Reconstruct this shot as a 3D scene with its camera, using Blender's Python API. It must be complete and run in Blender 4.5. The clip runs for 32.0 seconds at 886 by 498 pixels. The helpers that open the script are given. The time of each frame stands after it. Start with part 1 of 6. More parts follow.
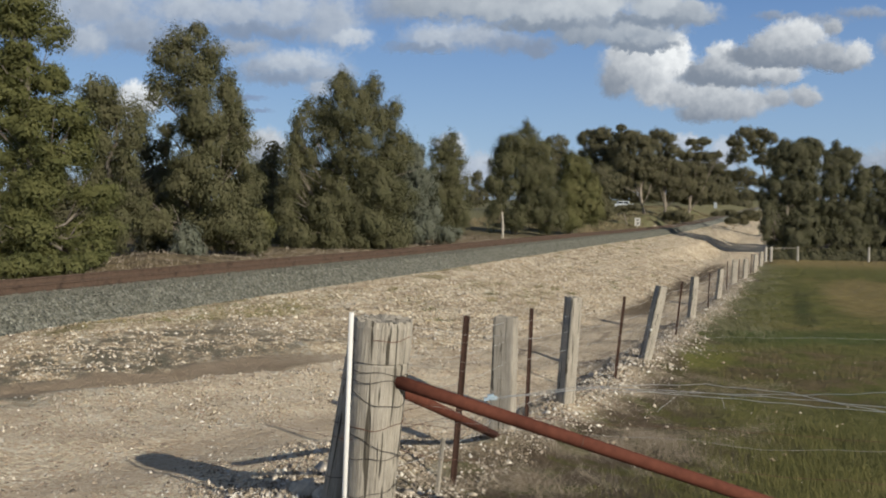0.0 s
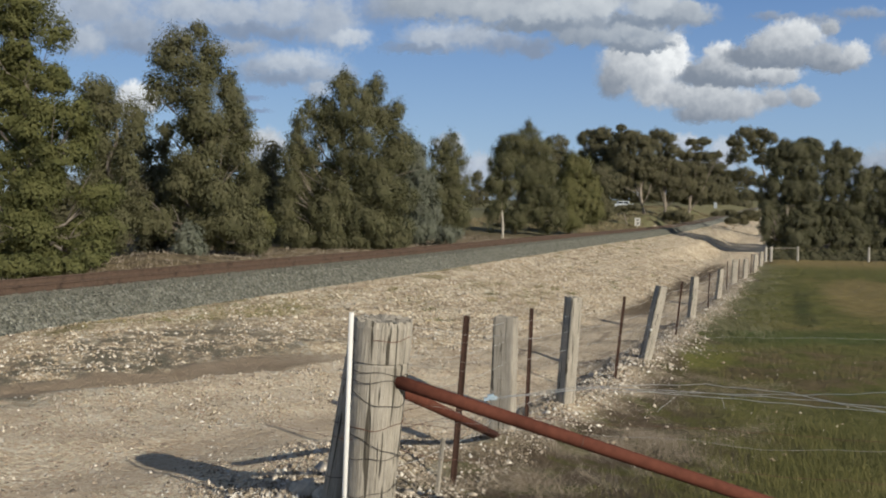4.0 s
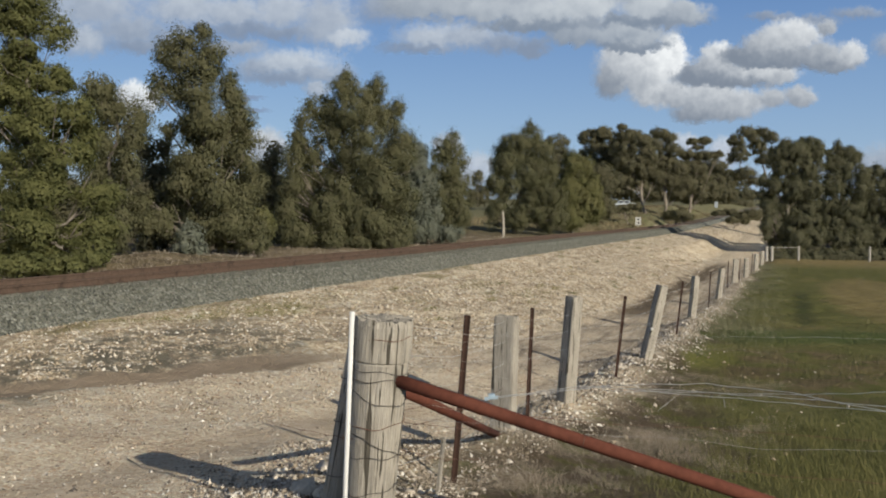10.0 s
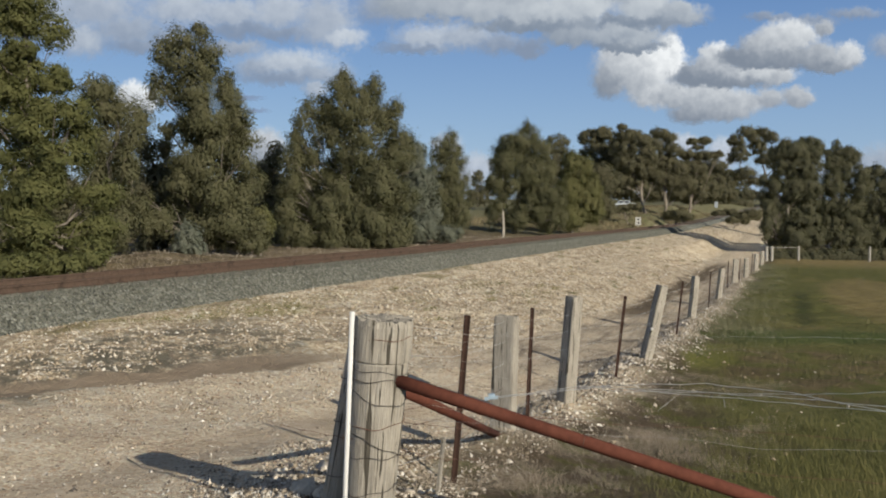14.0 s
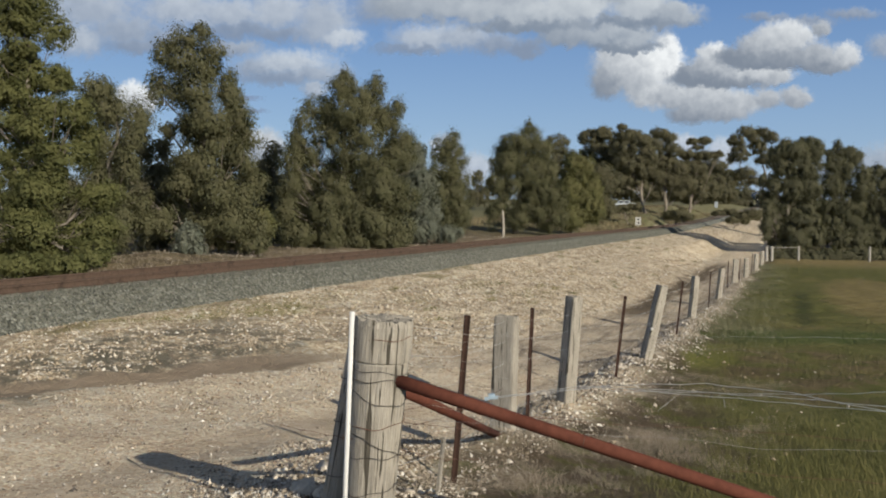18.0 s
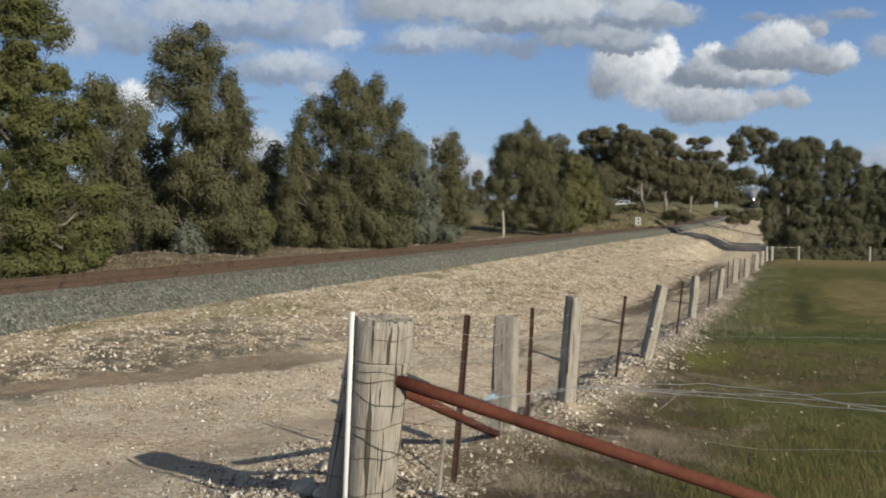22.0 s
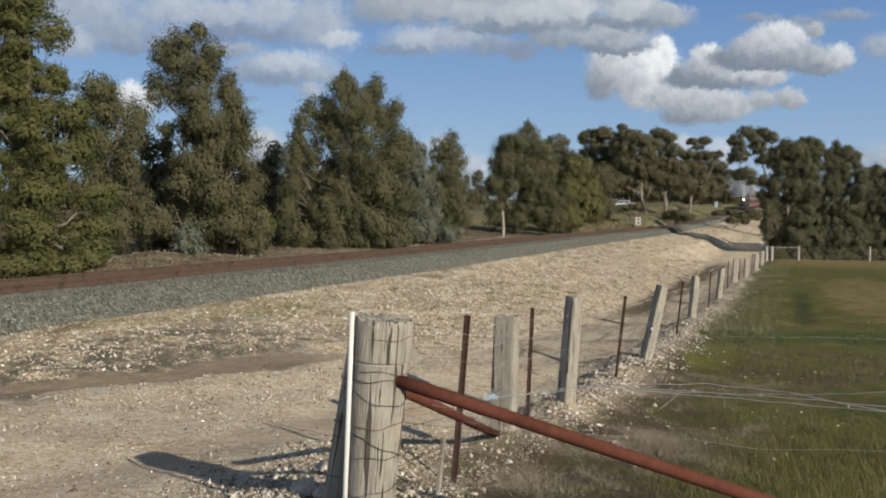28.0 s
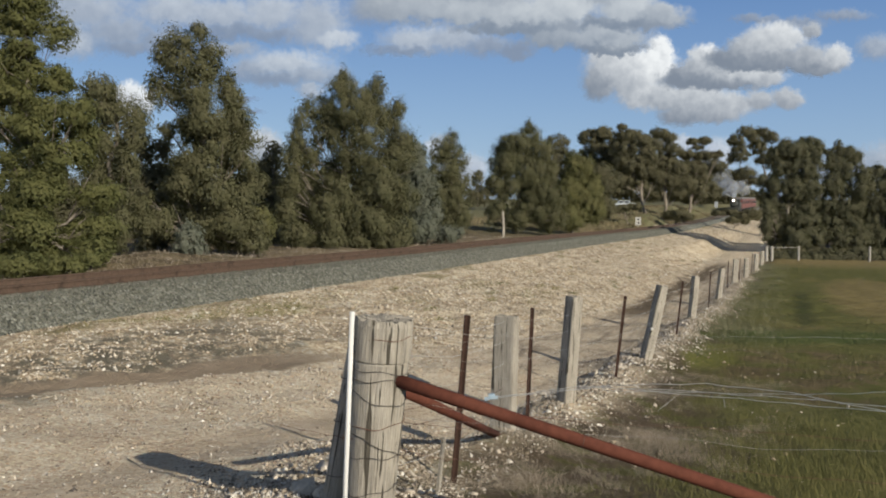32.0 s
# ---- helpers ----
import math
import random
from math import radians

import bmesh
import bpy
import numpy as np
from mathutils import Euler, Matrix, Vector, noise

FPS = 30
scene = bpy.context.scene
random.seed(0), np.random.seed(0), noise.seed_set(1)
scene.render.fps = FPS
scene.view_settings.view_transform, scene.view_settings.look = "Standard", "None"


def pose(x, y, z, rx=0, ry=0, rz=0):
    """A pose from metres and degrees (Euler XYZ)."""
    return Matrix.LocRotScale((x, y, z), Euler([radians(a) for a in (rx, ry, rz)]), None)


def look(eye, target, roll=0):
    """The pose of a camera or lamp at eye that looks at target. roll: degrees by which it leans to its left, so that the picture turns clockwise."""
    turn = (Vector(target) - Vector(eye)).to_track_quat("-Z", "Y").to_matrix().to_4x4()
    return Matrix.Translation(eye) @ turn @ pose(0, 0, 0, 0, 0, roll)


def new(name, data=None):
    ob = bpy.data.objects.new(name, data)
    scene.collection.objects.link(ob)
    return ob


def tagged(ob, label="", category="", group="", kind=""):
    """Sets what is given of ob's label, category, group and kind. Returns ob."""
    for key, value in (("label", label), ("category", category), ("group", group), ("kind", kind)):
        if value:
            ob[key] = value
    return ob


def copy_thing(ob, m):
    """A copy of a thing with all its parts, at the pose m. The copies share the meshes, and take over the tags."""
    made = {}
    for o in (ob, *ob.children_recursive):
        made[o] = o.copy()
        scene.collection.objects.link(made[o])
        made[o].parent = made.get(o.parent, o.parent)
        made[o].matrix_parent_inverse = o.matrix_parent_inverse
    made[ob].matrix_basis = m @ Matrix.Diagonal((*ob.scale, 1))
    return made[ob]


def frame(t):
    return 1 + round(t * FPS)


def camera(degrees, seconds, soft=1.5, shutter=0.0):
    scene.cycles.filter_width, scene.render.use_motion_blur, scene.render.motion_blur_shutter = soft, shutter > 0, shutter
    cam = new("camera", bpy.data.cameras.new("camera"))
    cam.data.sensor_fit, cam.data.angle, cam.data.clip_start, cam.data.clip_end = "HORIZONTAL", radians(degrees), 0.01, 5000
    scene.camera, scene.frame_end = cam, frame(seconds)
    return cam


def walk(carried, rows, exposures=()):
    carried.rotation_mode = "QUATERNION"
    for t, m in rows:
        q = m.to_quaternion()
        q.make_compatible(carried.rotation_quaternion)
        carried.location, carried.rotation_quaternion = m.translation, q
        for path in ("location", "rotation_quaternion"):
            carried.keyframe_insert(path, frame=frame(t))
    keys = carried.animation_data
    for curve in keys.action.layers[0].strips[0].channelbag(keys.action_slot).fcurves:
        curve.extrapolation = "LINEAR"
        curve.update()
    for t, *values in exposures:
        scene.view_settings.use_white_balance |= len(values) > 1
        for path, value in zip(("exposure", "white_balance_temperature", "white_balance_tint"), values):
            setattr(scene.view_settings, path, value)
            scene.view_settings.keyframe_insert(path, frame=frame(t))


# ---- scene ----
# Eye 1.85 m above the ground by the gate; the railway runs along +Y at X about -15.
EYE = (0.0, 0.0, 1.85)
cam = camera(55, 32.0, soft=1.95)


def aim(turn, dip):
    """The camera's pose, turned left of the railway's line and dipped below the level."""
    return pose(*EYE, 90 - dip, 0, turn)


walk(cam, [(0, aim(22.26, 3.34)), (9.7, aim(22.26, 3.34)), (10.0, aim(22.308, 3.382)), (32, aim(22.308, 3.382))],
     exposures=[(0, -0.12, 6500, 9.5), (32, -0.12, 6500, 9.5)])

# ---- light ----
SUN_ELEV, SUN_FROM = 24.5, Vector((0.875, -0.485, 0))
world = bpy.data.worlds.new("sky")
scene.world = world
world.use_nodes = True
wt = world.node_tree
sky = wt.nodes.new("ShaderNodeTexSky")
sky.sky_type, sky.sun_disc = "NISHITA", False
sky.sun_elevation = radians(SUN_ELEV)
sky.sun_rotation = math.atan2(SUN_FROM.x, SUN_FROM.y)
sky.air_density, sky.dust_density, sky.ozone_density, sky.altitude = 1.0, 0.35, 1.6, 400
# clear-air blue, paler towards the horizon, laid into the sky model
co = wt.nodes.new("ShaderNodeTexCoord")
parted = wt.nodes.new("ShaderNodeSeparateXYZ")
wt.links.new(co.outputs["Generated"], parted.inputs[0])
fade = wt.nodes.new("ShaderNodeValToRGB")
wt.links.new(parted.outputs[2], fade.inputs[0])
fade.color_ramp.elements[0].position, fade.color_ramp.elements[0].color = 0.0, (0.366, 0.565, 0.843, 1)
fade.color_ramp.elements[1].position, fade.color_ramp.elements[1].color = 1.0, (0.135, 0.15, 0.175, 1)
# unseen upper sky set dark grey to cut the blue fill light and deepen shadows
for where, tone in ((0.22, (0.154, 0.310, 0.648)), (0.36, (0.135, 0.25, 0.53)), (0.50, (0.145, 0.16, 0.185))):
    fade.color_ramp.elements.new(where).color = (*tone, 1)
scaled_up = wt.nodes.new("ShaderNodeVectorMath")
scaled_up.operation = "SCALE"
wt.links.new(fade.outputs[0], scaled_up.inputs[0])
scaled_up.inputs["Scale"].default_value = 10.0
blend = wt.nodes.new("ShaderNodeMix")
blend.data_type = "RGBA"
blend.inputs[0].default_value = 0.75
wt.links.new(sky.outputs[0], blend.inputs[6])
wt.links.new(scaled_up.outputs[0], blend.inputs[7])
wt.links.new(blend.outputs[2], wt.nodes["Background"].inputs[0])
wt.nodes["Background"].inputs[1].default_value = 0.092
sun = new("sun", bpy.data.lights.new("sun", "SUN"))
sun.data.energy, sun.data.angle, sun.data.color = 5.1, radians(0.5), (1.0, 0.90, 0.73)
s = SUN_FROM.normalized() * math.cos(radians(SUN_ELEV)) + Vector((0, 0, math.sin(radians(SUN_ELEV))))
sun.matrix_world = look(s * 50, (0, 0, 0))

# ---- plan: heights ----
rng = np.random.default_rng(7)
LOW_Y = [-400, -20, 0, 4, 5.6, 8, 9.6, 14, 19, 24, 30, 45, 74, 86, 120, 400, 900]
LOW_Z = [0.3, 0.1, 0.0, -0.08, -0.24, -0.56, -0.68, -0.92, -1.3, -1.58, -1.98, -2.4, -3.25, -3.7, -3.7, -3.4, -3.0]
RAIL_Y = [-400, 0, 12.2, 22.3, 30.4, 57.6, 90, 120, 160, 250, 900]
RAIL_Z = [1.0, 0.2, 0.11, -0.08, -0.25, -0.69, -1.28, -1.72, -2.0, -2.05, -2.05]
NEAR_RAIL, FAR_RAIL = -14.5, -16.0
MID = (NEAR_RAIL + FAR_RAIL) / 2


def low(y):
    return np.interp(y, LOW_Y, LOW_Z)


def rail(y):
    """Height of the rails' heads."""
    return np.interp(y, RAIL_Y, RAIL_Z)


def wave(x, y, k=1.0, seed=0.0):
    """Cheap smooth unevenness, about -1 to 1."""
    return (np.sin(x * 1.7 * k + seed) * np.cos(y * 1.3 * k - seed * 2) + 0.6 * np.sin(x * 3.1 * k - y * 2.3 * k + seed * 3)
            + 0.4 * np.cos(x * 6.7 * k + y * 5.3 * k + seed)) / 1.6


def windrow(x, y):
    """Rubble pushed up against the fence line."""
    return 0.10 * np.exp(-((x + 2.2) / 0.5) ** 2) * np.clip((y - 6.2) / 1.5, 0, 1) * np.clip((48 - y) / 18, 0, 1)


def ground(x, y):
    """Height of the one ground sheet (arrays or numbers)."""
    x, y = np.asarray(x, float), np.asarray(y, float)
    lo, ra = low(y), rail(y)
    toe = ra - 0.68
    foot = -5.3 - np.clip(12 - y, 0, 8) * 0.45
    road = lo - 0.12 + 0.2 * np.clip((-2.8 - x) / 2.5, 0, 1) * np.interp(y, [3, 6, 9, 14, 22], [0.2, 0.6, 1, 1, 0])
    # bank from the service track up to the ballast
    k = np.clip((foot - x) / (foot + 12.9), 0, 1)
    cut = np.clip((y - 48) / 26, 0, 1) * np.clip((150 - y) / 30, 0, 1)
    e = np.clip((k - 0.16) / 0.36, 0, 1)
    steep = 0.05 * k + 0.58 * e * e * (3 - 2 * e) + 0.37 * np.clip((k - 0.42) / 0.58, 0, 1)
    bank = road + (toe - road) * (k ** 0.8 * (1 - cut) + steep * cut)
    z = np.where(x > -2.6, lo, np.where(x > foot, road + (lo - road) * np.clip((x + 3.3) / 0.7, 0, 1), bank))
    # wet wheel rut on the apron
    rut = -7.25 - np.clip(11.5 - y, 0, 30) * 0.38
    z = z - 0.09 * np.exp(-((x - rut) / 0.6) ** 2) * np.clip((14 - y) / 3, 0, 1) * np.clip((y + 2) / 4, 0, 1)
    # stony windrow under the fence
    z = z + 0.14 * 0.65 * np.exp(-((x + 2.35) / 0.5) ** 2) * np.clip((y - 5) / 3, 0, 1) * np.clip((60 - y) / 20, 0, 1) * (1 + 0.5 * wave(y, x, 1.3))
    # stones banked up round the corner post and the foot of its stay
    z = z + 0.28 * np.exp(-((x + 2.2) / np.where(x > -2.2, 0.6, 1.9)) ** 2 - ((y - 3.9) / np.where(x > -2.7, 1.1, 1.1 + 0.4 * np.clip((-2.7 - x) / 0.6, 0, 1))) ** 2)
    z = z + 0.25 * np.exp(-((x + 2.95) / np.where(x > -2.95, 0.42, 1.25)) ** 2 - ((y - 6.0) / 1.3) ** 2) + windrow(x, y)
    z = z + 0.14 * np.exp(-((x + 2.3) / 0.22) ** 2 - ((y - 7.05) / 0.3) ** 2)
    # beyond the railway
    rise = np.interp(y, [-50, 20, 60, 100, 150, 260, 500], [0.0, 0.1, 0.15, 1.4, 2.4, 2.4, 1.4])
    left = toe + 0.25 + rise * np.clip((-18.4 - x) / 9, 0, 1)
    far = np.interp(-x, [60, 200, 500], [0, 1, 1]) * 0.5
    z = np.where(x < -12.9, np.where(x < -18.2, left - far, toe), z)
    # heaps of spoil beside the line
    for hx, hy, r, hgt in ((-19.6, 122, 2.6, 1.1), (-20.2, 134, 2.6, 1.3), (-23.5, 186, 2.4, 1.4), (-21.5, 205, 2.0, 1.0), (-20.5, 24, 2.2, 0.45)):
        z = z + hgt * np.exp(-((x - hx) / r) ** 2 - ((y - hy) / (r * 1.6)) ** 2)
    d = np.hypot(x, y)
    lumps = 0.05 * wave(x, y, 1.9, 5) * (0.4 + 0.6 * (wave(x, y, 0.3, 1) > 0)) + 0.025 * wave(y, x, 4.3, 2)
    z = z + lumps * np.clip(y / 30, 1, 1.3) * np.clip((-5.2 - x) / 1.5, 0, 1) * np.clip((x + 13) / 0.8, 0, 1)
    return z + 0.045 * wave(x, y) * np.clip(d / 10, 0.3, 1.5) * np.where((x < -12.7) & (x > -18.4), 0, 1)


# ---- mesh helpers ----
def mesh_of(name, verts, faces, mats=(), smooth=False):
    me = bpy.data.meshes.new(name)
    me.from_pydata([tuple(v) for v in verts], [], faces)
    for m in mats:
        me.materials.append(m)
    if smooth:
        me.shade_smooth()
    return me


def poly_mesh(name, corners, mats=(), smooth=False):
    """A mesh of loose polygons from an array (count, corners each, 3)."""
    n, c, _ = corners.shape
    me = bpy.data.meshes.new(name)
    me.vertices.add(n * c)
    me.vertices.foreach_set("co", corners.reshape(-1).astype(np.float32))
    me.loops.add(n * c)
    me.loops.foreach_set("vertex_index", np.arange(n * c, dtype=np.int32))
    me.polygons.add(n)
    me.polygons.foreach_set("loop_start", np.arange(n, dtype=np.int32) * c)
    for m in mats:
        me.materials.append(m)
    me.update(calc_edges=True)
    return me


def grid_mesh(name, verts, tris, mats=(), smooth=False):
    """A mesh of triangles from arrays of shared corners."""
    me = bpy.data.meshes.new(name)
    me.vertices.add(len(verts))
    me.vertices.foreach_set("co", np.asarray(verts, np.float32).reshape(-1))
    me.loops.add(tris.size)
    me.loops.foreach_set("vertex_index", tris.reshape(-1).astype(np.int32))
    me.polygons.add(len(tris))
    me.polygons.foreach_set("loop_start", np.arange(len(tris), dtype=np.int32) * tris.shape[1])
    for m in mats:
        me.materials.append(m)
    me.update(calc_edges=True)
    if smooth:
        me.shade_smooth()
    return me


def add_part(name, me, parent, m=None, label=""):
    ob = new(name, me)
    ob.parent = parent
    if m is not None:
        ob.matrix_basis = m
    return tagged(ob, label)


def empty(name, m, label, category, group="", kind=""):
    ob = new(name)
    ob.empty_display_size = 0.2
    ob.matrix_basis = m
    return tagged(ob, label, category, group, kind)


def tube(points, radii, sides=8, caps=True):
    """Corners and faces of a tapered tube along points."""
    pts = [Vector(p) for p in points]
    verts, faces = [], []
    side = None
    for i, p in enumerate(pts):
        d = (pts[min(i + 1, len(pts) - 1)] - pts[max(i - 1, 0)]).normalized()
        if side is None:
            side = d.orthogonal().normalized()
        side = (side - d * side.dot(d)).normalized()
        other = d.cross(side)
        for k in range(sides):
            a = 2 * math.pi * k / sides
            verts.append(p + (side * math.cos(a) + other * math.sin(a)) * radii[i])
    for i in range(len(pts) - 1):
        for k in range(sides):
            a, b = i * sides + k, i * sides + (k + 1) % sides
            faces.append((a, b, b + sides, a + sides))
    if caps:
        faces.append(tuple(range(sides))[::-1])
        faces.append(tuple(range((len(pts) - 1) * sides, len(pts) * sides)))
    return verts, faces


def joined(pieces):
    verts, faces = [], []
    for v, f in pieces:
        o = len(verts)
        verts += list(v)
        faces += [tuple(i + o for i in q) for q in f]
    return verts, faces


def box(x0, y0, z0, x1, y1, z1, bevel=0.0):
    bm = bmesh.new()
    bmesh.ops.create_cube(bm, size=1.0, matrix=Matrix.Translation(((x0 + x1) / 2, (y0 + y1) / 2, (z0 + z1) / 2)) @ Matrix.Diagonal((x1 - x0, y1 - y0, z1 - z0, 1)))
    if bevel:
        bmesh.ops.bevel(bm, geom=bm.edges[:], offset=bevel, segments=2, affect="EDGES", profile=0.5)
    v, f = [x.co.copy() for x in bm.verts], [tuple(y.index for y in q.verts) for q in bm.faces]
    bm.free()
    return v, f


# ---- materials ----
class Mat:
    """A node material, written in short."""

    def __init__(self, name, rough=0.8, metal=0.0, spec=0.3):
        self.m = bpy.data.materials.new(name)
        self.m.use_nodes = True
        self.t = self.m.node_tree
        self.b = self.t.nodes["Principled BSDF"]
        self.b.inputs["Roughness"].default_value = rough
        self.b.inputs["Metallic"].default_value = metal
        self.b.inputs["Specular IOR Level"].default_value = spec
        self.co = self.node("ShaderNodeTexCoord").outputs["Object"]

    def node(self, kind):
        return self.t.nodes.new(kind)

    def put(self, socket, v):
        if isinstance(v, bpy.types.NodeSocket):
            self.t.links.new(v, socket)
        elif isinstance(v, tuple) and len(v) == 3 and socket.type == "RGBA":
            socket.default_value = (*v, 1)
        else:
            socket.default_value = v

    def noise(self, scale, detail=4, rough=0.6, co=None, dist=0.0, out=0):
        n = self.node("ShaderNodeTexNoise")
        self.put(n.inputs["Vector"], co or self.co)
        n.inputs["Scale"].default_value, n.inputs["Detail"].default_value = scale, detail
        n.inputs["Roughness"].default_value, n.inputs["Distortion"].default_value = rough, dist
        return n.outputs[out]

    def cells(self, scale, co=None, out="Distance", feature="F1"):
        n = self.node("ShaderNodeTexVoronoi")
        n.feature = feature
        self.put(n.inputs["Vector"], co or self.co)
        n.inputs["Scale"].default_value = scale
        return n.outputs[out]

    def scaled(self, sx, sy, sz, co=None):
        n = self.node("ShaderNodeMapping")
        self.put(n.inputs["Vector"], co or self.co)
        n.inputs["Scale"].default_value = (sx, sy, sz)
        return n.outputs[0]

    def ramp(self, f, stops):
        n = self.node("ShaderNodeValToRGB")
        self.put(n.inputs[0], f)
        e = n.color_ramp.elements
        while len(e) < len(stops):
            e.new(0.5)
        for k, (p, c) in zip(e, stops):
            k.position = p
            k.color = (*c, 1) if isinstance(c, tuple) else (c, c, c, 1)
        return n.outputs[0]

    def mix(self, f, a, b, blend="MIX"):
        n = self.node("ShaderNodeMix")
        n.data_type, n.blend_type = "RGBA", blend
        self.put(n.inputs[0], f)
        self.put(n.inputs[6], a)
        self.put(n.inputs[7], b)
        return n.outputs[2]

    def math(self, op, a, b=0.0, c=0.0):
        n = self.node("ShaderNodeMath")
        n.operation = op
        self.put(n.inputs[0], a)
        self.put(n.inputs[1], b)
        self.put(n.inputs[2], c)
        return n.outputs[0]

    def span(self, v, a, b, lo=0.0, hi=1.0):
        n = self.node("ShaderNodeMapRange")
        n.interpolation_type = "SMOOTHSTEP"
        self.put(n.inputs[0], v)
        for i, k in enumerate((a, b, lo, hi)):
            self.put(n.inputs[i + 1], k)
        return n.outputs[0]

    def island(self):
        return self.node("ShaderNodeNewGeometry").outputs["Random Per Island"]

    def one(self):
        return self.node("ShaderNodeObjectInfo").outputs["Random"]

    def colour(self, c):
        self.put(self.b.inputs["Base Color"], c)
        return self

    def bump(self, h, strength=0.5, dist=0.02):
        n = self.node("ShaderNodeBump")
        n.inputs["Strength"].default_value, n.inputs["Distance"].default_value = strength, dist
        self.put(n.inputs["Height"], h)
        self.put(self.b.inputs["Normal"], n.outputs[0])
        return self


def field_colours(k, x, y, edge, mid):
    """Green and tan stretches of the paddock, shared by its soil and its blades."""
    green = k.ramp(mid, [(0.3, (0.080, 0.088, 0.026)), (0.7, (0.152, 0.150, 0.052))])
    tan = k.ramp(mid, [(0.3, (0.18, 0.142, 0.060)), (0.7, (0.285, 0.228, 0.108))])
    stripes = k.noise(0.16, 3, 0.6, k.scaled(1.0, 0.45, 1))
    mixed = k.mix(k.math("MAXIMUM", k.span(stripes, 0.54, 0.72), k.span(y, 60, 74)), green, tan)
    px, py = k.math("DIVIDE", k.math("SUBTRACT", x, 3.4), 2.2), k.math("DIVIDE", k.math("SUBTRACT", y, 40.0), 13.0)
    off = k.math("ADD", k.math("ADD", k.math("MULTIPLY", px, px), k.math("MULTIPLY", py, py)), k.math("MULTIPLY", edge, 0.4))
    mixed = k.mix(k.math("MULTIPLY", k.span(off, 1.3, 0.4), 0.85), mixed, tan)
    # bare brown stretch by the rubble, a lush strip behind it and a rank dark line
    brown = k.ramp(mid, [(0.3, (0.085, 0.066, 0.036)), (0.7, (0.165, 0.130, 0.072))])
    bare = k.math("MULTIPLY", k.span(k.math("ADD", y, edge), 11.0, 13.5), k.span(k.math("ADD", y, edge), 19.8, 17.8))
    patchy = k.span(k.noise(1.1, 4, 0.7), 0.40, 0.58)
    mixed = k.mix(k.math("MULTIPLY", k.math("MULTIPLY", bare, patchy), k.span(x, 5.0, 1.0)), mixed, brown)
    lush = k.math("ABSOLUTE", k.math("ADD", k.math("SUBTRACT", k.math("SUBTRACT", y, 22.0), k.math("MULTIPLY", x, 0.4)), k.math("MULTIPLY", edge, 0.7)))
    mixed = k.mix(k.math("MULTIPLY", k.span(lush, 2.4, 0.6), 0.75), mixed, (0.058, 0.092, 0.026))
    rank = k.math("ADD", k.math("ABSOLUTE", k.math("SUBTRACT", x, 0.45)), k.math("MULTIPLY", k.math("ABSOLUTE", edge), 0.3))
    rank = k.math("MULTIPLY", k.math("MULTIPLY", k.span(rank, 0.55, 0.15), k.span(y, 23, 27)), k.span(y, 43, 38))
    return k.mix(k.math("MULTIPLY", rank, 0.75), mixed, (0.040, 0.052, 0.018))


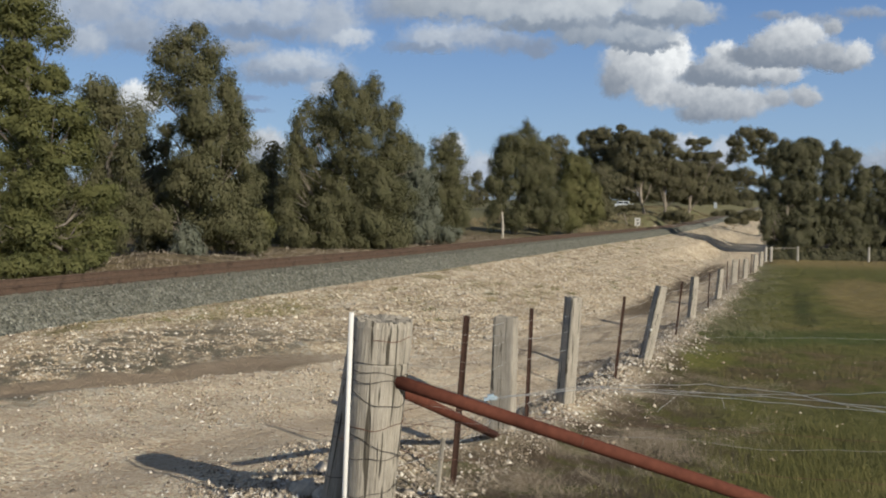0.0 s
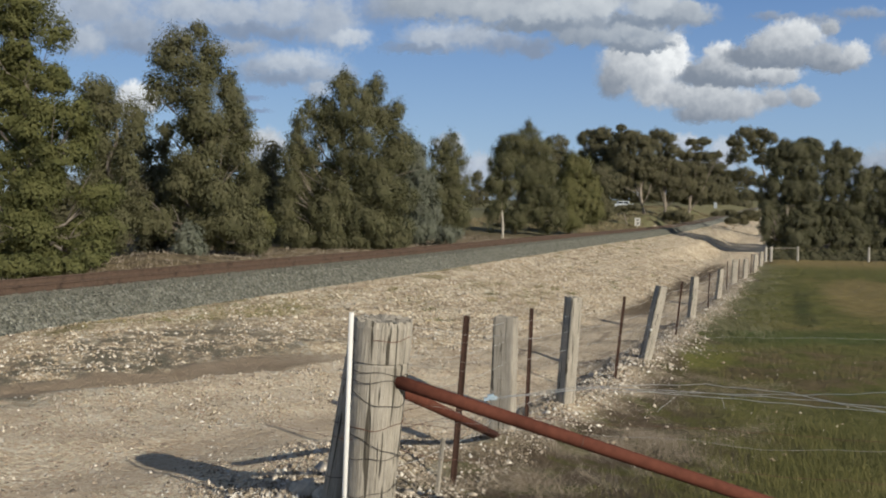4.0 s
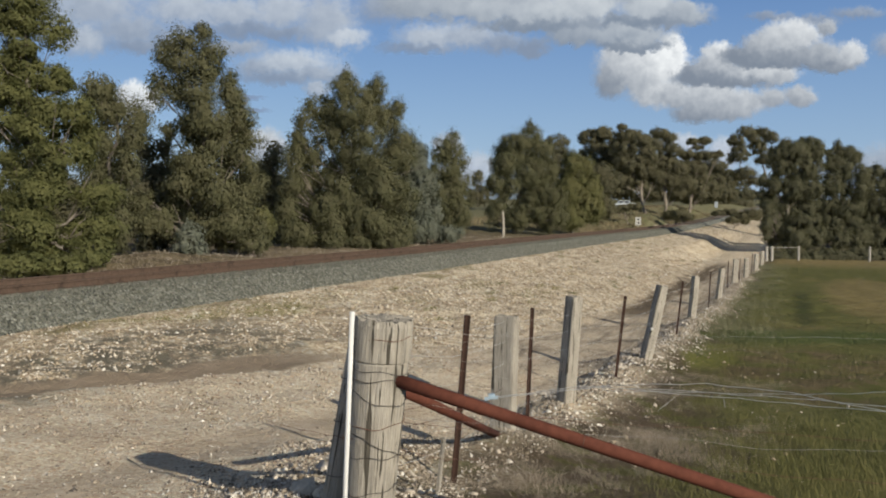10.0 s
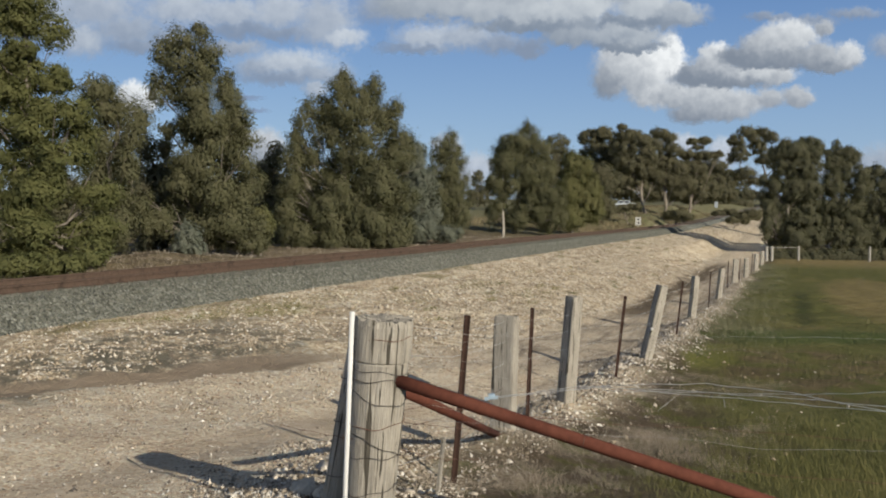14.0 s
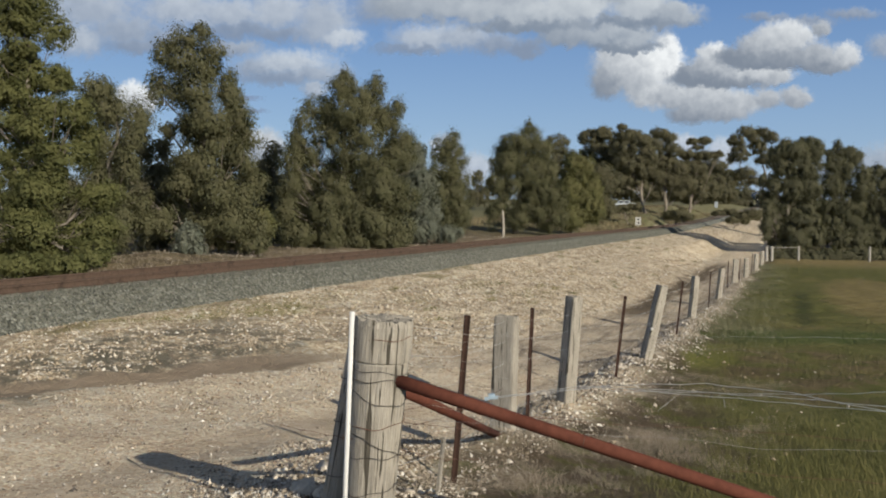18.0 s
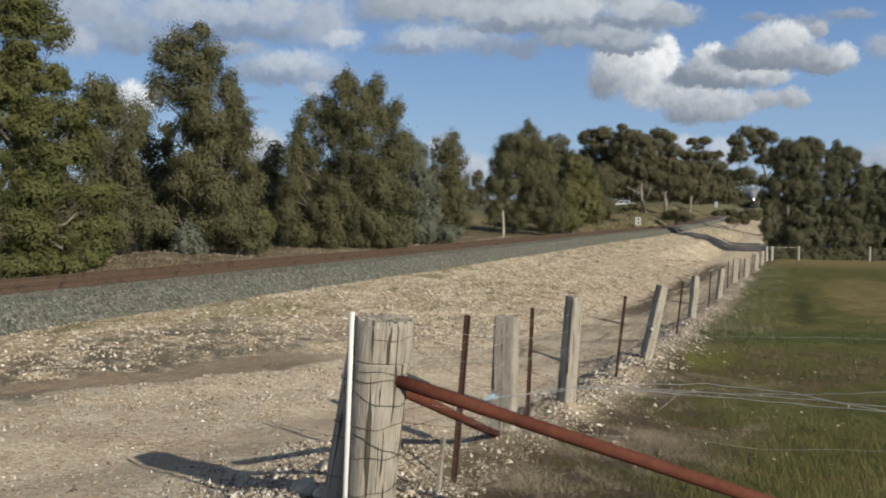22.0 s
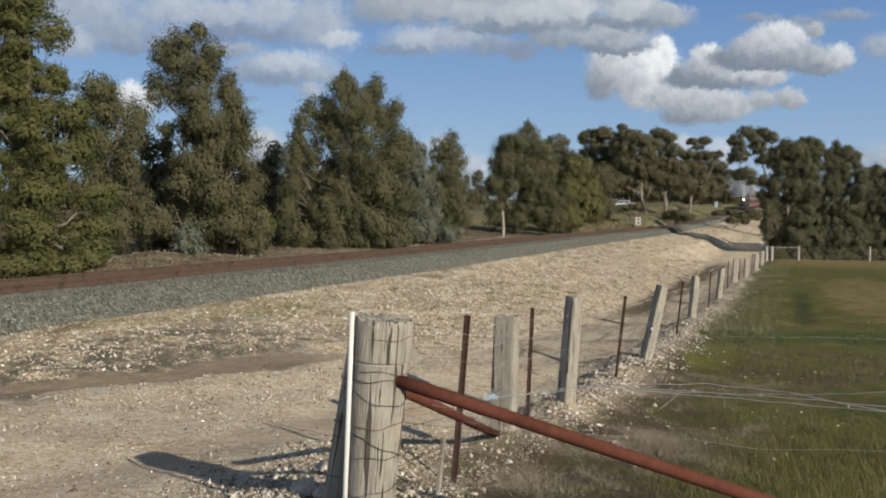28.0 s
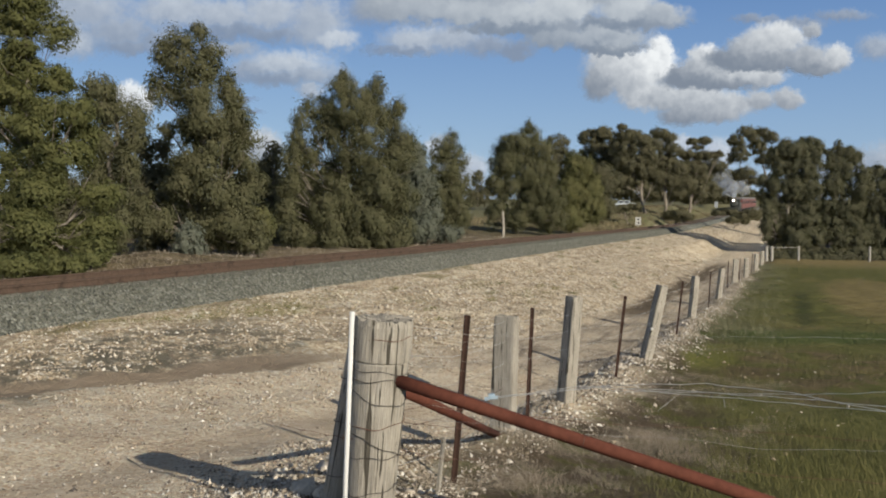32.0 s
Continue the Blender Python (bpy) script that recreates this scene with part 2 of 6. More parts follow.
def ground_material():
    k = Mat("ground", 0.95, 0, 0.15)
    sep = k.node("ShaderNodeSeparateXYZ")
    k.put(sep.inputs[0], k.co)
    x, y = sep.outputs[0], sep.outputs[1]
    edge = k.math("MULTIPLY", k.math("SUBTRACT", k.noise(0.6, 5, 0.65), 0.5), 3.0)
    xe = k.math("ADD", x, edge)
    fine, mid, big = k.noise(14, 6, 0.7), k.noise(2.2, 5, 0.65), k.noise(0.25, 4)
    pebble = k.cells(16, out="Color")
    pv = k.node("ShaderNodeSeparateColor")
    k.put(pv.inputs[0], pebble)
    # crushed limestone and sandy clay
    sand = k.ramp(fine, [(0.25, (0.27, 0.215, 0.145)), (0.5, (0.51, 0.425, 0.31)), (0.75, (0.68, 0.59, 0.455))])
    clay = k.ramp(mid, [(0.3, (0.36, 0.285, 0.195)), (0.55, (0.54, 0.45, 0.33)), (0.8, (0.64, 0.555, 0.43))])
    bank = k.mix(0.5, sand, clay)
    bank = k.mix(k.span(pv.outputs[0], 0.78, 0.9), bank, (0.72, 0.65, 0.52))
    gravel = k.mix(0.55, k.ramp(fine, [(0.3, (0.46, 0.375, 0.28)), (0.6, (0.73, 0.62, 0.485)), (0.8, (0.83, 0.745, 0.62))]), k.ramp(mid, [(0.3, (0.47, 0.365, 0.24)), (0.55, (0.67, 0.555, 0.40)), (0.8, (0.78, 0.675, 0.52))]))
    grit = k.node("ShaderNodeSeparateColor")
    k.put(grit.inputs[0], k.cells(48, out="Color"))
    gravel = k.mix(0.75, gravel, k.ramp(grit.outputs[0], [(0.0, 0.20), (0.3, 0.48), (0.8, 0.56), (1.0, 0.90)]), "OVERLAY")
    bank = k.mix(0.4, bank, k.ramp(grit.outputs[1], [(0.0, 0.30), (0.5, 0.52), (1.0, 0.82)]), "OVERLAY")
    clod = k.noise(6.5, 4, 0.72)
    bank = k.mix(0.75, bank, k.ramp(clod, [(0.33, 0.18), (0.5, 0.5), (0.66, 0.8)]), "OVERLAY")
    clump = k.noise(1.5, 5, 0.75, k.scaled(1.0, 0.7, 1.0))
    bank = k.mix(0.6, bank, k.ramp(clump, [(0.35, 0.2), (0.5, 0.5), (0.64, 0.78)]), "OVERLAY")
    fleck = k.noise(9, 4, 0.7, k.scaled(1.0, 2.2, 1.0))
    gravel = k.mix(0.42, gravel, k.ramp(fleck, [(0.34, 0.2), (0.5, 0.5), (0.66, 0.75)]), "OVERLAY")
    streak = k.noise(1.3, 5, 0.7, k.scaled(1.5, 0.22, 1.0), 0.4)
    bank = k.mix(0.5, bank, k.ramp(streak, [(0.34, 0.22), (0.5, 0.5), (0.64, 0.74)]), "OVERLAY")
    swept = k.noise(1.1, 5, 0.7, k.scaled(0.6, 1.5, 1.0), 0.5)
    gravel = k.mix(0.5, gravel, k.ramp(swept, [(0.34, 0.42), (0.5, 0.58), (0.66, 0.80)]), "OVERLAY")
    track = k.mix(0.55, gravel, (0.33, 0.28, 0.22))
    track = k.mix(0.6, track, k.ramp(k.noise(2.6, 5, 0.7, k.scaled(1.6, 0.16, 1.0), 0.6), [(0.36, 0.16), (0.5, 0.5), (0.62, 0.68)]), "OVERLAY")
    mud = k.ramp(mid, [(0.3, (0.26, 0.205, 0.15)), (0.7, (0.36, 0.29, 0.215))])
    weeds = k.ramp(fine, [(0.3, (0.10, 0.10, 0.035)), (0.7, (0.25, 0.22, 0.10))])
    grass = field_colours(k, x, y, edge, mid)
    dirt = k.mix(k.span(mid, 0.48, 0.62), k.ramp(fine, [(0.3, (0.055, 0.043, 0.029)), (0.7, (0.135, 0.105, 0.072))]), (0.085, 0.085, 0.027))
    line = k.math("ADD", k.math("ADD", -7.25, k.math("MULTIPLY", k.math("MAXIMUM", k.math("SUBTRACT", 11.5, y), 0.0), -0.38)), k.span(y, 11.0, 16.0, 0.0, 1.7))
    c = k.mix(k.span(k.math("SUBTRACT", k.math("ADD", x, k.math("MULTIPLY", edge, 0.35)), line), -0.4, 0.5), bank, gravel)
    # the service track beyond the apron
    far_track = k.math("MULTIPLY", k.math("MULTIPLY", k.span(y, 10, 15), k.span(y, 78, 60)), k.span(xe, -6.0, -5.4))
    c = k.mix(far_track, c, track)
    # damp earth along the foot of the bank
    foot = k.math("ABSOLUTE", k.math("ADD", k.math("ADD", x, 5.0), k.math("MULTIPLY", edge, 0.45)))
    damp = k.math("MULTIPLY", k.math("MULTIPLY", k.span(foot, 0.95, 0.25), k.span(y, 24, 32)), k.span(y, 74, 62))
    c = k.mix(k.math("MULTIPLY", damp, k.span(streak, 0.36, 0.5)), c, (0.135, 0.105, 0.072))
    # smoother wheel lane across the apron
    lane = k.math("ABSOLUTE", k.math("ADD", k.math("ADD", x, 4.45), k.math("MULTIPLY", edge, 0.15)))
    c = k.mix(k.math("MULTIPLY", k.math("MULTIPLY", k.span(lane, 0.55, 0.2), k.span(y, 12, 9)), 0.55), c, k.ramp(mid, [(0.3, (0.44, 0.35, 0.255)), (0.7, (0.58, 0.48, 0.365))]))
    # weeds on the bank
    patch = k.math("MULTIPLY", k.span(k.noise(0.5, 4, 0.6, k.scaled(1, 0.5, 1)), 0.53, 0.61), k.span(x, -10.2, -11.5))
    c = k.mix(k.math("MULTIPLY", patch, 0.65), c, weeds)
    stony = k.math("MULTIPLY", k.math("MULTIPLY", k.span(xe, -7.2, -8.4), k.span(xe, -11.6, -10.6)), k.span(y, 17, 12))
    c = k.mix(k.math("MULTIPLY", stony, k.span(mid, 0.35, 0.55)), c, (0.17, 0.155, 0.12))
    # rut
    rut = k.math("ADD", -7.25, k.math("MULTIPLY", k.math("MAXIMUM", k.math("SUBTRACT", 11.5, y), 0.0), -0.38))
    off = k.math("ABSOLUTE", k.math("ADD", k.math("SUBTRACT", x, rut), k.math("MULTIPLY", edge, 0.18)))
    c = k.mix(k.math("MULTIPLY", k.span(off, 0.74, 0.46), k.span(y, 13.2, 11.0)), c, mud)
    # paddock
    c = k.mix(k.span(k.math("ADD", k.math("ADD", x, k.math("MULTIPLY", edge, 0.55)), k.math("MULTIPLY", k.span(y, 9, 7), 0.45)), -2.35, -1.65), c, dirt)
    c = k.mix(k.span(k.math("ADD", k.math("ADD", x, edge), k.math("MULTIPLY", k.math("SUBTRACT", k.math("MINIMUM", y, 16.0), 9.0), 0.12)), -1.4, 0.0), c, grass)
    # ground behind the paddock coloured dark for tree shade and undergrowth
    c = k.mix(k.math("MULTIPLY", k.span(k.math("ADD", y, edge), 81, 85), k.span(x, -3.0, -1.0)), c, (0.10, 0.08, 0.052))
    # moss beside the rubble
    px, py = k.math("DIVIDE", k.math("ADD", x, 1.35), 0.55), k.math("DIVIDE", k.math("SUBTRACT", y, 16.8), 2.6)
    off = k.math("ADD", k.math("ADD", k.math("MULTIPLY", px, px), k.math("MULTIPLY", py, py)), k.math("MULTIPLY", edge, 0.5))
    c = k.mix(k.math("MULTIPLY", k.span(off, 1.2, 0.3), 0.75), c, k.ramp(fine, [(0.3, (0.10, 0.11, 0.024)), (0.7, (0.225, 0.225, 0.06))]))
    # green weed on the bank below the ballast
    px, py = k.math("DIVIDE", k.math("ADD", x, 11.3), 0.75), k.math("DIVIDE", k.math("SUBTRACT", y, 16.3), 2.6)
    off = k.math("ADD", k.math("ADD", k.math("MULTIPLY", px, px), k.math("MULTIPLY", py, py)), k.math("MULTIPLY", edge, 0.7))
    c = k.mix(k.math("MULTIPLY", k.span(off, 1.3, 0.3), 0.6), c, k.ramp(fine, [(0.3, (0.17, 0.155, 0.06)), (0.7, (0.33, 0.29, 0.13))]))
    # beyond the railway
    leaf_litter = k.mix(k.span(mid, 0.4, 0.6), (0.105, 0.082, 0.056), (0.18, 0.145, 0.088))
    field = k.mix(k.span(mid, 0.35, 0.62), k.mix(k.span(big, 0.4, 0.6), (0.098, 0.118, 0.044), (0.15, 0.145, 0.072)), (0.22, 0.20, 0.12))
    back = k.mix(k.span(y, 60, 85), leaf_litter, field)
    c = k.mix(k.span(x, -17.4, -18.0), c, back)
    k.colour(c)
    k.bump(k.math("ADD", k.math("MULTIPLY", pv.outputs[1], 0.5), k.math("ADD", fine, k.math("MULTIPLY", clod, 1.5))), 0.85, 0.05)
    return k.m


def stone_material(name, stops):
    k = Mat(name, 0.9, 0, 0.2)
    c = k.ramp(k.island(), stops)
    k.colour(k.mix(0.35, c, k.ramp(k.noise(30, 4), [(0.3, 0.15), (0.7, 0.6)]), "OVERLAY"))
    return k.m


def wood_material():
    k = Mat("weathered_timber", 0.85, 0, 0.2)
    grain = k.noise(20, 6, 0.7, k.scaled(6, 6, 0.22), 0.5)
    crack = k.noise(8, 2, 0.5, k.scaled(4, 4, 0.14), 1.2)
    c = k.ramp(grain, [(0.25, (0.145, 0.130, 0.106)), (0.43, (0.335, 0.310, 0.265)), (0.6, (0.435, 0.405, 0.350)), (0.8, (0.61, 0.58, 0.51))])
    c = k.mix(0.45, c, k.ramp(k.noise(5, 5, 0.7, k.scaled(1.6, 1.6, 0.7)), [(0.3, 0.25), (0.5, 0.5), (0.7, 0.72)]), "OVERLAY")
    c = k.mix(k.span(crack, 0.405, 0.365), c, (0.055, 0.05, 0.04))
    c = k.mix(k.math("MULTIPLY", k.span(k.noise(1.2, 3), 0.5, 0.7), 0.5), c, (0.24, 0.22, 0.17))
    k.colour(k.mix(k.math("MULTIPLY", k.one(), 0.22), c, (0.24, 0.215, 0.175)))
    k.bump(k.math("ADD", k.math("MULTIPLY", grain, 0.5), k.span(crack, 0.345, 0.40)), 0.9, 0.010)
    return k.m


def rust_material(name, a, b):
    k = Mat(name, 0.85, 0.0, 0.15)
    n = k.noise(18, 6, 0.7)
    c = k.ramp(n, [(0.3, a), (0.7, b)])
    k.colour(k.mix(k.span(k.noise(3.0, 4), 0.5, 0.75), c, tuple(v * 0.6 for v in a)))
    k.bump(n, 0.35, 0.004)
    return k.m


def plain(name, c, rough=0.6, metal=0.0, vary=0.25, scale=6.0):
    k = Mat(name, rough, metal)
    k.colour(k.mix(k.ramp(k.noise(scale, 5, 0.65), [(0.3, 0.0), (0.75, 1.0)]), tuple(v * (1 - vary) for v in c), tuple(min(1, v * (1 + vary * 0.4)) for v in c)))
    return k.m


def leaf_material(name, dark, light, tip):
    k = Mat(name, 0.7, 0, 0.12)
    i = k.island()
    c = k.ramp(i, [(0.0, tuple((a + 4 * b) / 5 for a, b in zip(dark, light))), (0.6, light), (1.0, tuple((a + 4 * b) / 5 for a, b in zip(tip, light)))])
    c = k.mix(k.math("MULTIPLY", k.span(k.noise(0.9, 3), 0.45, 0.65), 0.4), c, tip)
    k.colour(c)
    tr = k.node("ShaderNodeBsdfTranslucent")
    k.put(tr.inputs[0], k.mix(0.5, c, (0.16, 0.17, 0.04)))
    mx = k.node("ShaderNodeMixShader")
    mx.inputs[0].default_value = 0.38
    k.t.links.new(k.b.outputs[0], mx.inputs[1])
    k.t.links.new(tr.outputs[0], mx.inputs[2])
    k.t.links.new(mx.outputs[0], k.t.nodes["Material Output"].inputs[0])
    return k.m


def bark_material(name, a, b):
    k = Mat(name, 0.85, 0, 0.2)
    n = k.noise(3, 5, 0.65, k.scaled(1, 1, 0.3))
    k.colour(k.ramp(n, [(0.3, a), (0.65, b)]))
    k.bump(n, 0.5, 0.03)
    return k.m


M_GROUND = ground_material()
M_BALLAST = stone_material("bluestone_ballast", [(0.0, (0.118, 0.122, 0.102)), (0.5, (0.174, 0.178, 0.150)), (1.0, (0.240, 0.240, 0.205))])
M_CLOD = stone_material("sandy_clod", [(0.0, (0.30, 0.25, 0.19)), (0.5, (0.49, 0.425, 0.335)), (1.0, (0.70, 0.64, 0.54))])
M_GRAVEL = stone_material("dusty_gravel", [(0.0, (0.15, 0.125, 0.10)), (0.25, (0.34, 0.28, 0.22)), (0.6, (0.55, 0.47, 0.38)), (0.88, (0.72, 0.66, 0.575)), (1.0, (0.88, 0.86, 0.82))])
M_STONE = stone_material("limestone_rubble", [(0.0, (0.25, 0.195, 0.13)), (0.5, (0.50, 0.42, 0.31)), (0.85, (0.70, 0.64, 0.55)), (1.0, (0.86, 0.84, 0.79))])
M_LITTER = stone_material("dusty_rubble", [(0.0, (0.17, 0.14, 0.105)), (0.4, (0.43, 0.37, 0.29)), (0.8, (0.66, 0.60, 0.52)), (1.0, (0.86, 0.84, 0.79))])
M_WOOD = wood_material()
M_RAIL = rust_material("rusty_rail_steel", (0.072, 0.051, 0.039), (0.13, 0.089, 0.068))
M_PIPE = rust_material("red_oxide_pipe", (0.088, 0.031, 0.021), (0.140, 0.050, 0.033))
M_PICKET = rust_material("rusty_picket_steel", (0.036, 0.023, 0.018), (0.066, 0.036, 0.028))
M_WIRE = plain("galvanised_wire", (0.72, 0.73, 0.72), 0.4, 0.3)
M_OLDWIRE = rust_material("rusty_wire", (0.10, 0.055, 0.04), (0.2, 0.11, 0.08))
M_DULLWIRE = plain("weathered_wire", (0.38, 0.38, 0.37), 0.5, 0.3)
M_DARKWIRE = plain("dull_grey_wire", (0.10, 0.09, 0.08), 0.6, 0.3)
M_WHITE = plain("white_paint", (0.76, 0.76, 0.74), 0.5, 0, 0.12)
M_CONCRETE = plain("pale_concrete", (0.42, 0.40, 0.37), 0.9)
M_BARK = bark_material("grey_brown_bark", (0.11, 0.093, 0.076), (0.27, 0.24, 0.205))
M_PALE_BARK = bark_material("pale_gum_bark", (0.28, 0.24, 0.20), (0.62, 0.58, 0.50))
M_FAR_BARK = bark_material("grey_gum_bark", (0.16, 0.135, 0.11), (0.34, 0.30, 0.25))
LEAVES = {
    "green": leaf_material("wattle_leaves", (0.070, 0.080, 0.030), (0.130, 0.140, 0.057), (0.235, 0.232, 0.100)),
    "olive": leaf_material("gum_leaves", (0.082, 0.086, 0.044), (0.143, 0.145, 0.080), (0.215, 0.203, 0.125)),
    "yellow": leaf_material("yellowish_gum_leaves", (0.098, 0.104, 0.044), (0.168, 0.170, 0.076), (0.252, 0.236, 0.120)),
    "blue": leaf_material("blue_grey_gum_leaves", (0.097, 0.116, 0.084), (0.184, 0.203, 0.160), (0.263, 0.274, 0.223)),
    "dark": leaf_material("distant_gum_leaves", (0.084, 0.084, 0.050), (0.150, 0.144, 0.090), (0.232, 0.210, 0.138)),
    "right": leaf_material("shaded_gum_leaves", (0.072, 0.076, 0.044), (0.130, 0.132, 0.082), (0.215, 0.205, 0.138)),
}


# ---- ground ----
def build_ground():
    """One sheet from the fence to the horizon, finer where the camera stands."""
    xs = np.unique(np.concatenate([np.linspace(-26, 12, 150), -26 - np.geomspace(0.4, 3000, 60), 12 + np.geomspace(0.4, 3000, 60)]))
    ys = np.unique(np.concatenate([np.linspace(0, 40, 140), np.linspace(40, 240, 90), 240 + np.geomspace(2, 3500, 50), -np.geomspace(0.4, 900, 40)]))
    gx, gy = np.meshgrid(xs, ys)
    gz = ground(gx, gy)
    v = np.stack([gx, gy, gz], -1).reshape(-1, 3)
    nx, ny = len(xs), len(ys)
    a = (np.arange(ny - 1)[:, None] * nx + np.arange(nx - 1)[None]).reshape(-1)
    q = np.stack([a, a + 1, a + nx + 1, a + nx], -1)
    ob = new("ground", grid_mesh("ground", v, q, [M_GROUND], True))
    return tagged(ob, "sandy limestone railway bank, gravel apron and green paddock", "ground", kind="structure")


build_ground()


# ---- loose stones ----
def stones(name, centres, sizes, material, seed, flat=0.7, chips=False):
    """Many small angular stones in one mesh; chips have four faces each."""
    r = np.random.default_rng(seed)
    base = np.array([(1, 0, 0), (-1, 0, 0), (0, 1, 0), (0, -1, 0), (0, 0, 1), (0, 0, -1)], float)
    tri = np.array([(0, 2, 4), (2, 1, 4), (1, 3, 4), (3, 0, 4), (2, 0, 5), (1, 2, 5), (3, 1, 5), (0, 3, 5)])
    if chips:
        base = np.array([(1, 0, -0.4), (-0.5, 0.87, -0.4), (-0.5, -0.87, -0.4), (0, 0, 0.9)], float)
        tri = np.array([(0, 1, 3), (1, 2, 3), (2, 0, 3), (0, 2, 1)])
    n, c = len(centres), len(base)
    v = base[None] * r.uniform(0.6, 1.15, (n, c, 1)) + r.normal(0, 0.22, (n, c, 3))
    v[:, :, 2] *= flat
    a = r.uniform(0, 6.28, n)
    ca, sa = np.cos(a)[:, None], np.sin(a)[:, None]
    v = np.stack([v[..., 0] * ca - v[..., 1] * sa, v[..., 0] * sa + v[..., 1] * ca, v[..., 2]], -1)
    v = v * sizes[:, None, None] + centres[:, None, :]
    t = tri[None] + (np.arange(n) * c)[:, None, None]
    return grid_mesh(name, v.reshape(-1, 3), t.reshape(-1, 3), [material])


def scatter(n, x0, x1, y0, y1, power, seed):
    """Plan places, denser towards y0."""
    r = np.random.default_rng(seed)
    return r.uniform(x0, x1, n), y0 + (y1 - y0) * r.random(n) ** power, r


def build_rubble():
    x, y, r = scatter(42000, -12.9, -5.2, 7, 75, 1.5, 3)
    keep = r.random(len(x)) < 0.35 + 0.65 * (wave(x, y, 0.35, 2.0) > 0.1)
    keep &= (np.abs(x + 7.25 + np.clip(11.5 - y, 0, 30) * 0.38) > 0.65) | (y > 13)
    x, y = x[keep], y[keep]
    size = np.minimum(r.gamma(1.8, 0.013, len(x)) + 0.009, 0.013 + 0.002 * y)
    z = ground(x, y)
    tagged(new("bank_rubble", stones("bank_rubble", np.stack([x, y, z], -1), size, M_STONE, 4, 0.7, True)), "scattered pale limestone rubble on the sandy bank", "rubble", kind="stuff")
    x, y, r = scatter(26000, -11.8, -5.6, 15, 60, 1.3, 21)
    keep = r.random(len(x)) < np.clip(0.5 + 0.6 * wave(x, y, 0.5, 4.0), 0.1, 1)
    x, y = x[keep], y[keep]
    size = np.minimum(r.gamma(2.2, 0.014, len(x)) + 0.02, 0.10)
    tagged(new("bank_clods", stones("bank_clods", np.stack([x, y, ground(x, y)], -1), size, M_CLOD, 22, 0.6, True)), "crumbled sandy clods and stones on the bank", "clods", kind="stuff")
    x, y, r = scatter(17000, -12.0, -7.4, 6.0, 17, 1.0, 15)
    x = x - np.clip(9 - y, 0, 4) * 0.5
    keep = (wave(x, y, 0.8, 7) + r.normal(0, 0.4, len(x)) > -0.1) & (np.abs(x + 7.25 + np.clip(11.5 - y, 0, 30) * 0.38) > 0.68)
    x, y = x[keep], y[keep]
    size = np.minimum(r.gamma(1.6, 0.0085, len(x)) + 0.007, 0.045)
    tagged(new("heaped_rubble", stones("heaped_rubble", np.stack([x, y, ground(x, y)], -1), size, M_STONE, 16)), "dense whitish rubble in dark soil above the rut", "rubble", kind="stuff")
    x, y, r = scatter(90000, -9.5, -2.3, 3.4, 17, 1.2, 5)
    x, y = np.concatenate([x, r.uniform(-9.5, -1.9, 16000)]), np.concatenate([y, r.uniform(-5, 3.4, 16000)])
    rut = -7.25 - np.clip(11.5 - y, 0, 30) * 0.38
    dry = (np.abs(x - rut) > 0.65) | (y > 13)
    dry &= (np.abs(x + 4.45) > 0.4) | (y > 10) | (r.random(len(x)) < 0.35)
    swept = 0.18 + 0.95 * np.clip(0.5 + 0.8 * wave(x, y, 0.55, 11) + 0.5 * wave(y, x, 1.7, 3), 0, 1)
    dry &= r.random(len(x)) < swept
    x, y = x[dry], y[dry]
    size = np.minimum(r.gamma(0.9, 0.0062, len(x)) + 0.003, 0.034)
    tagged(new("apron_gravel", stones("apron_gravel", np.stack([x, y, ground(x, y)], -1), size, M_GRAVEL, 6, 0.7, True)), "loose pale gravel on the dusty apron", "gravel", kind="stuff")
    x, y, r = scatter(46000, -1, 1, 3.8, 60, 1.6, 7)
    x = -2.45 + x * 0.45 + r.normal(0, 0.24, len(x)) * np.clip(y / 9, 0.4, 1)
    x = x - (y < 9.5) * (r.random(len(x)) < 0.5) * r.random(len(x)) * 0.75
    keep = ((x < -1.95) | (y > 7.5) | (r.random(len(x)) < 0.15)) & ((y > 6.5) | (r.random(len(x)) < 0.9))
    x, y = x[keep], y[keep]
    size = (r.gamma(1.6, 0.0066, len(x)) + 0.005) * np.clip(y / 9, 0.92, 1.2)
    tagged(new("fence_rubble", stones("fence_rubble", np.stack([x, y, ground(x, y) + 0.004], -1), size, M_LITTER, 8, 0.7, True)), "heaped whitish limestone rubble under the fence", "rubble", kind="stuff")
    x, y, r = scatter(300, -1.6, 3.5, 7, 18, 1.0, 9)
    x = -1.6 + (x + 1.6) ** 2 / 5.1
    size = r.gamma(1.8, 0.0048, len(x)) + 0.005
    tagged(new("paddock_stones", stones("paddock_stones", np.stack([x, y, ground(x, y) + 0.02], -1), size, M_STONE, 10)), "few white stones thrown into the grass", "stones", kind="stuff")


build_rubble()


# ---- railway ----
def along(section, ys, height):
    """Sweeps a cross-section (x, dz) along the line."""
    n = len(section)
    v = [(x, y, height(y) + dz) for y in ys for x, dz in section]
    f = [(i * n + k, i * n + k + 1, (i + 1) * n + k + 1, (i + 1) * n + k) for i in range(len(ys) - 1) for k in range(n - 1)]
    return v, f


LINE_Y = list(np.concatenate([np.arange(-60, 160, 4.0), np.arange(160, 901, 20.0)]))


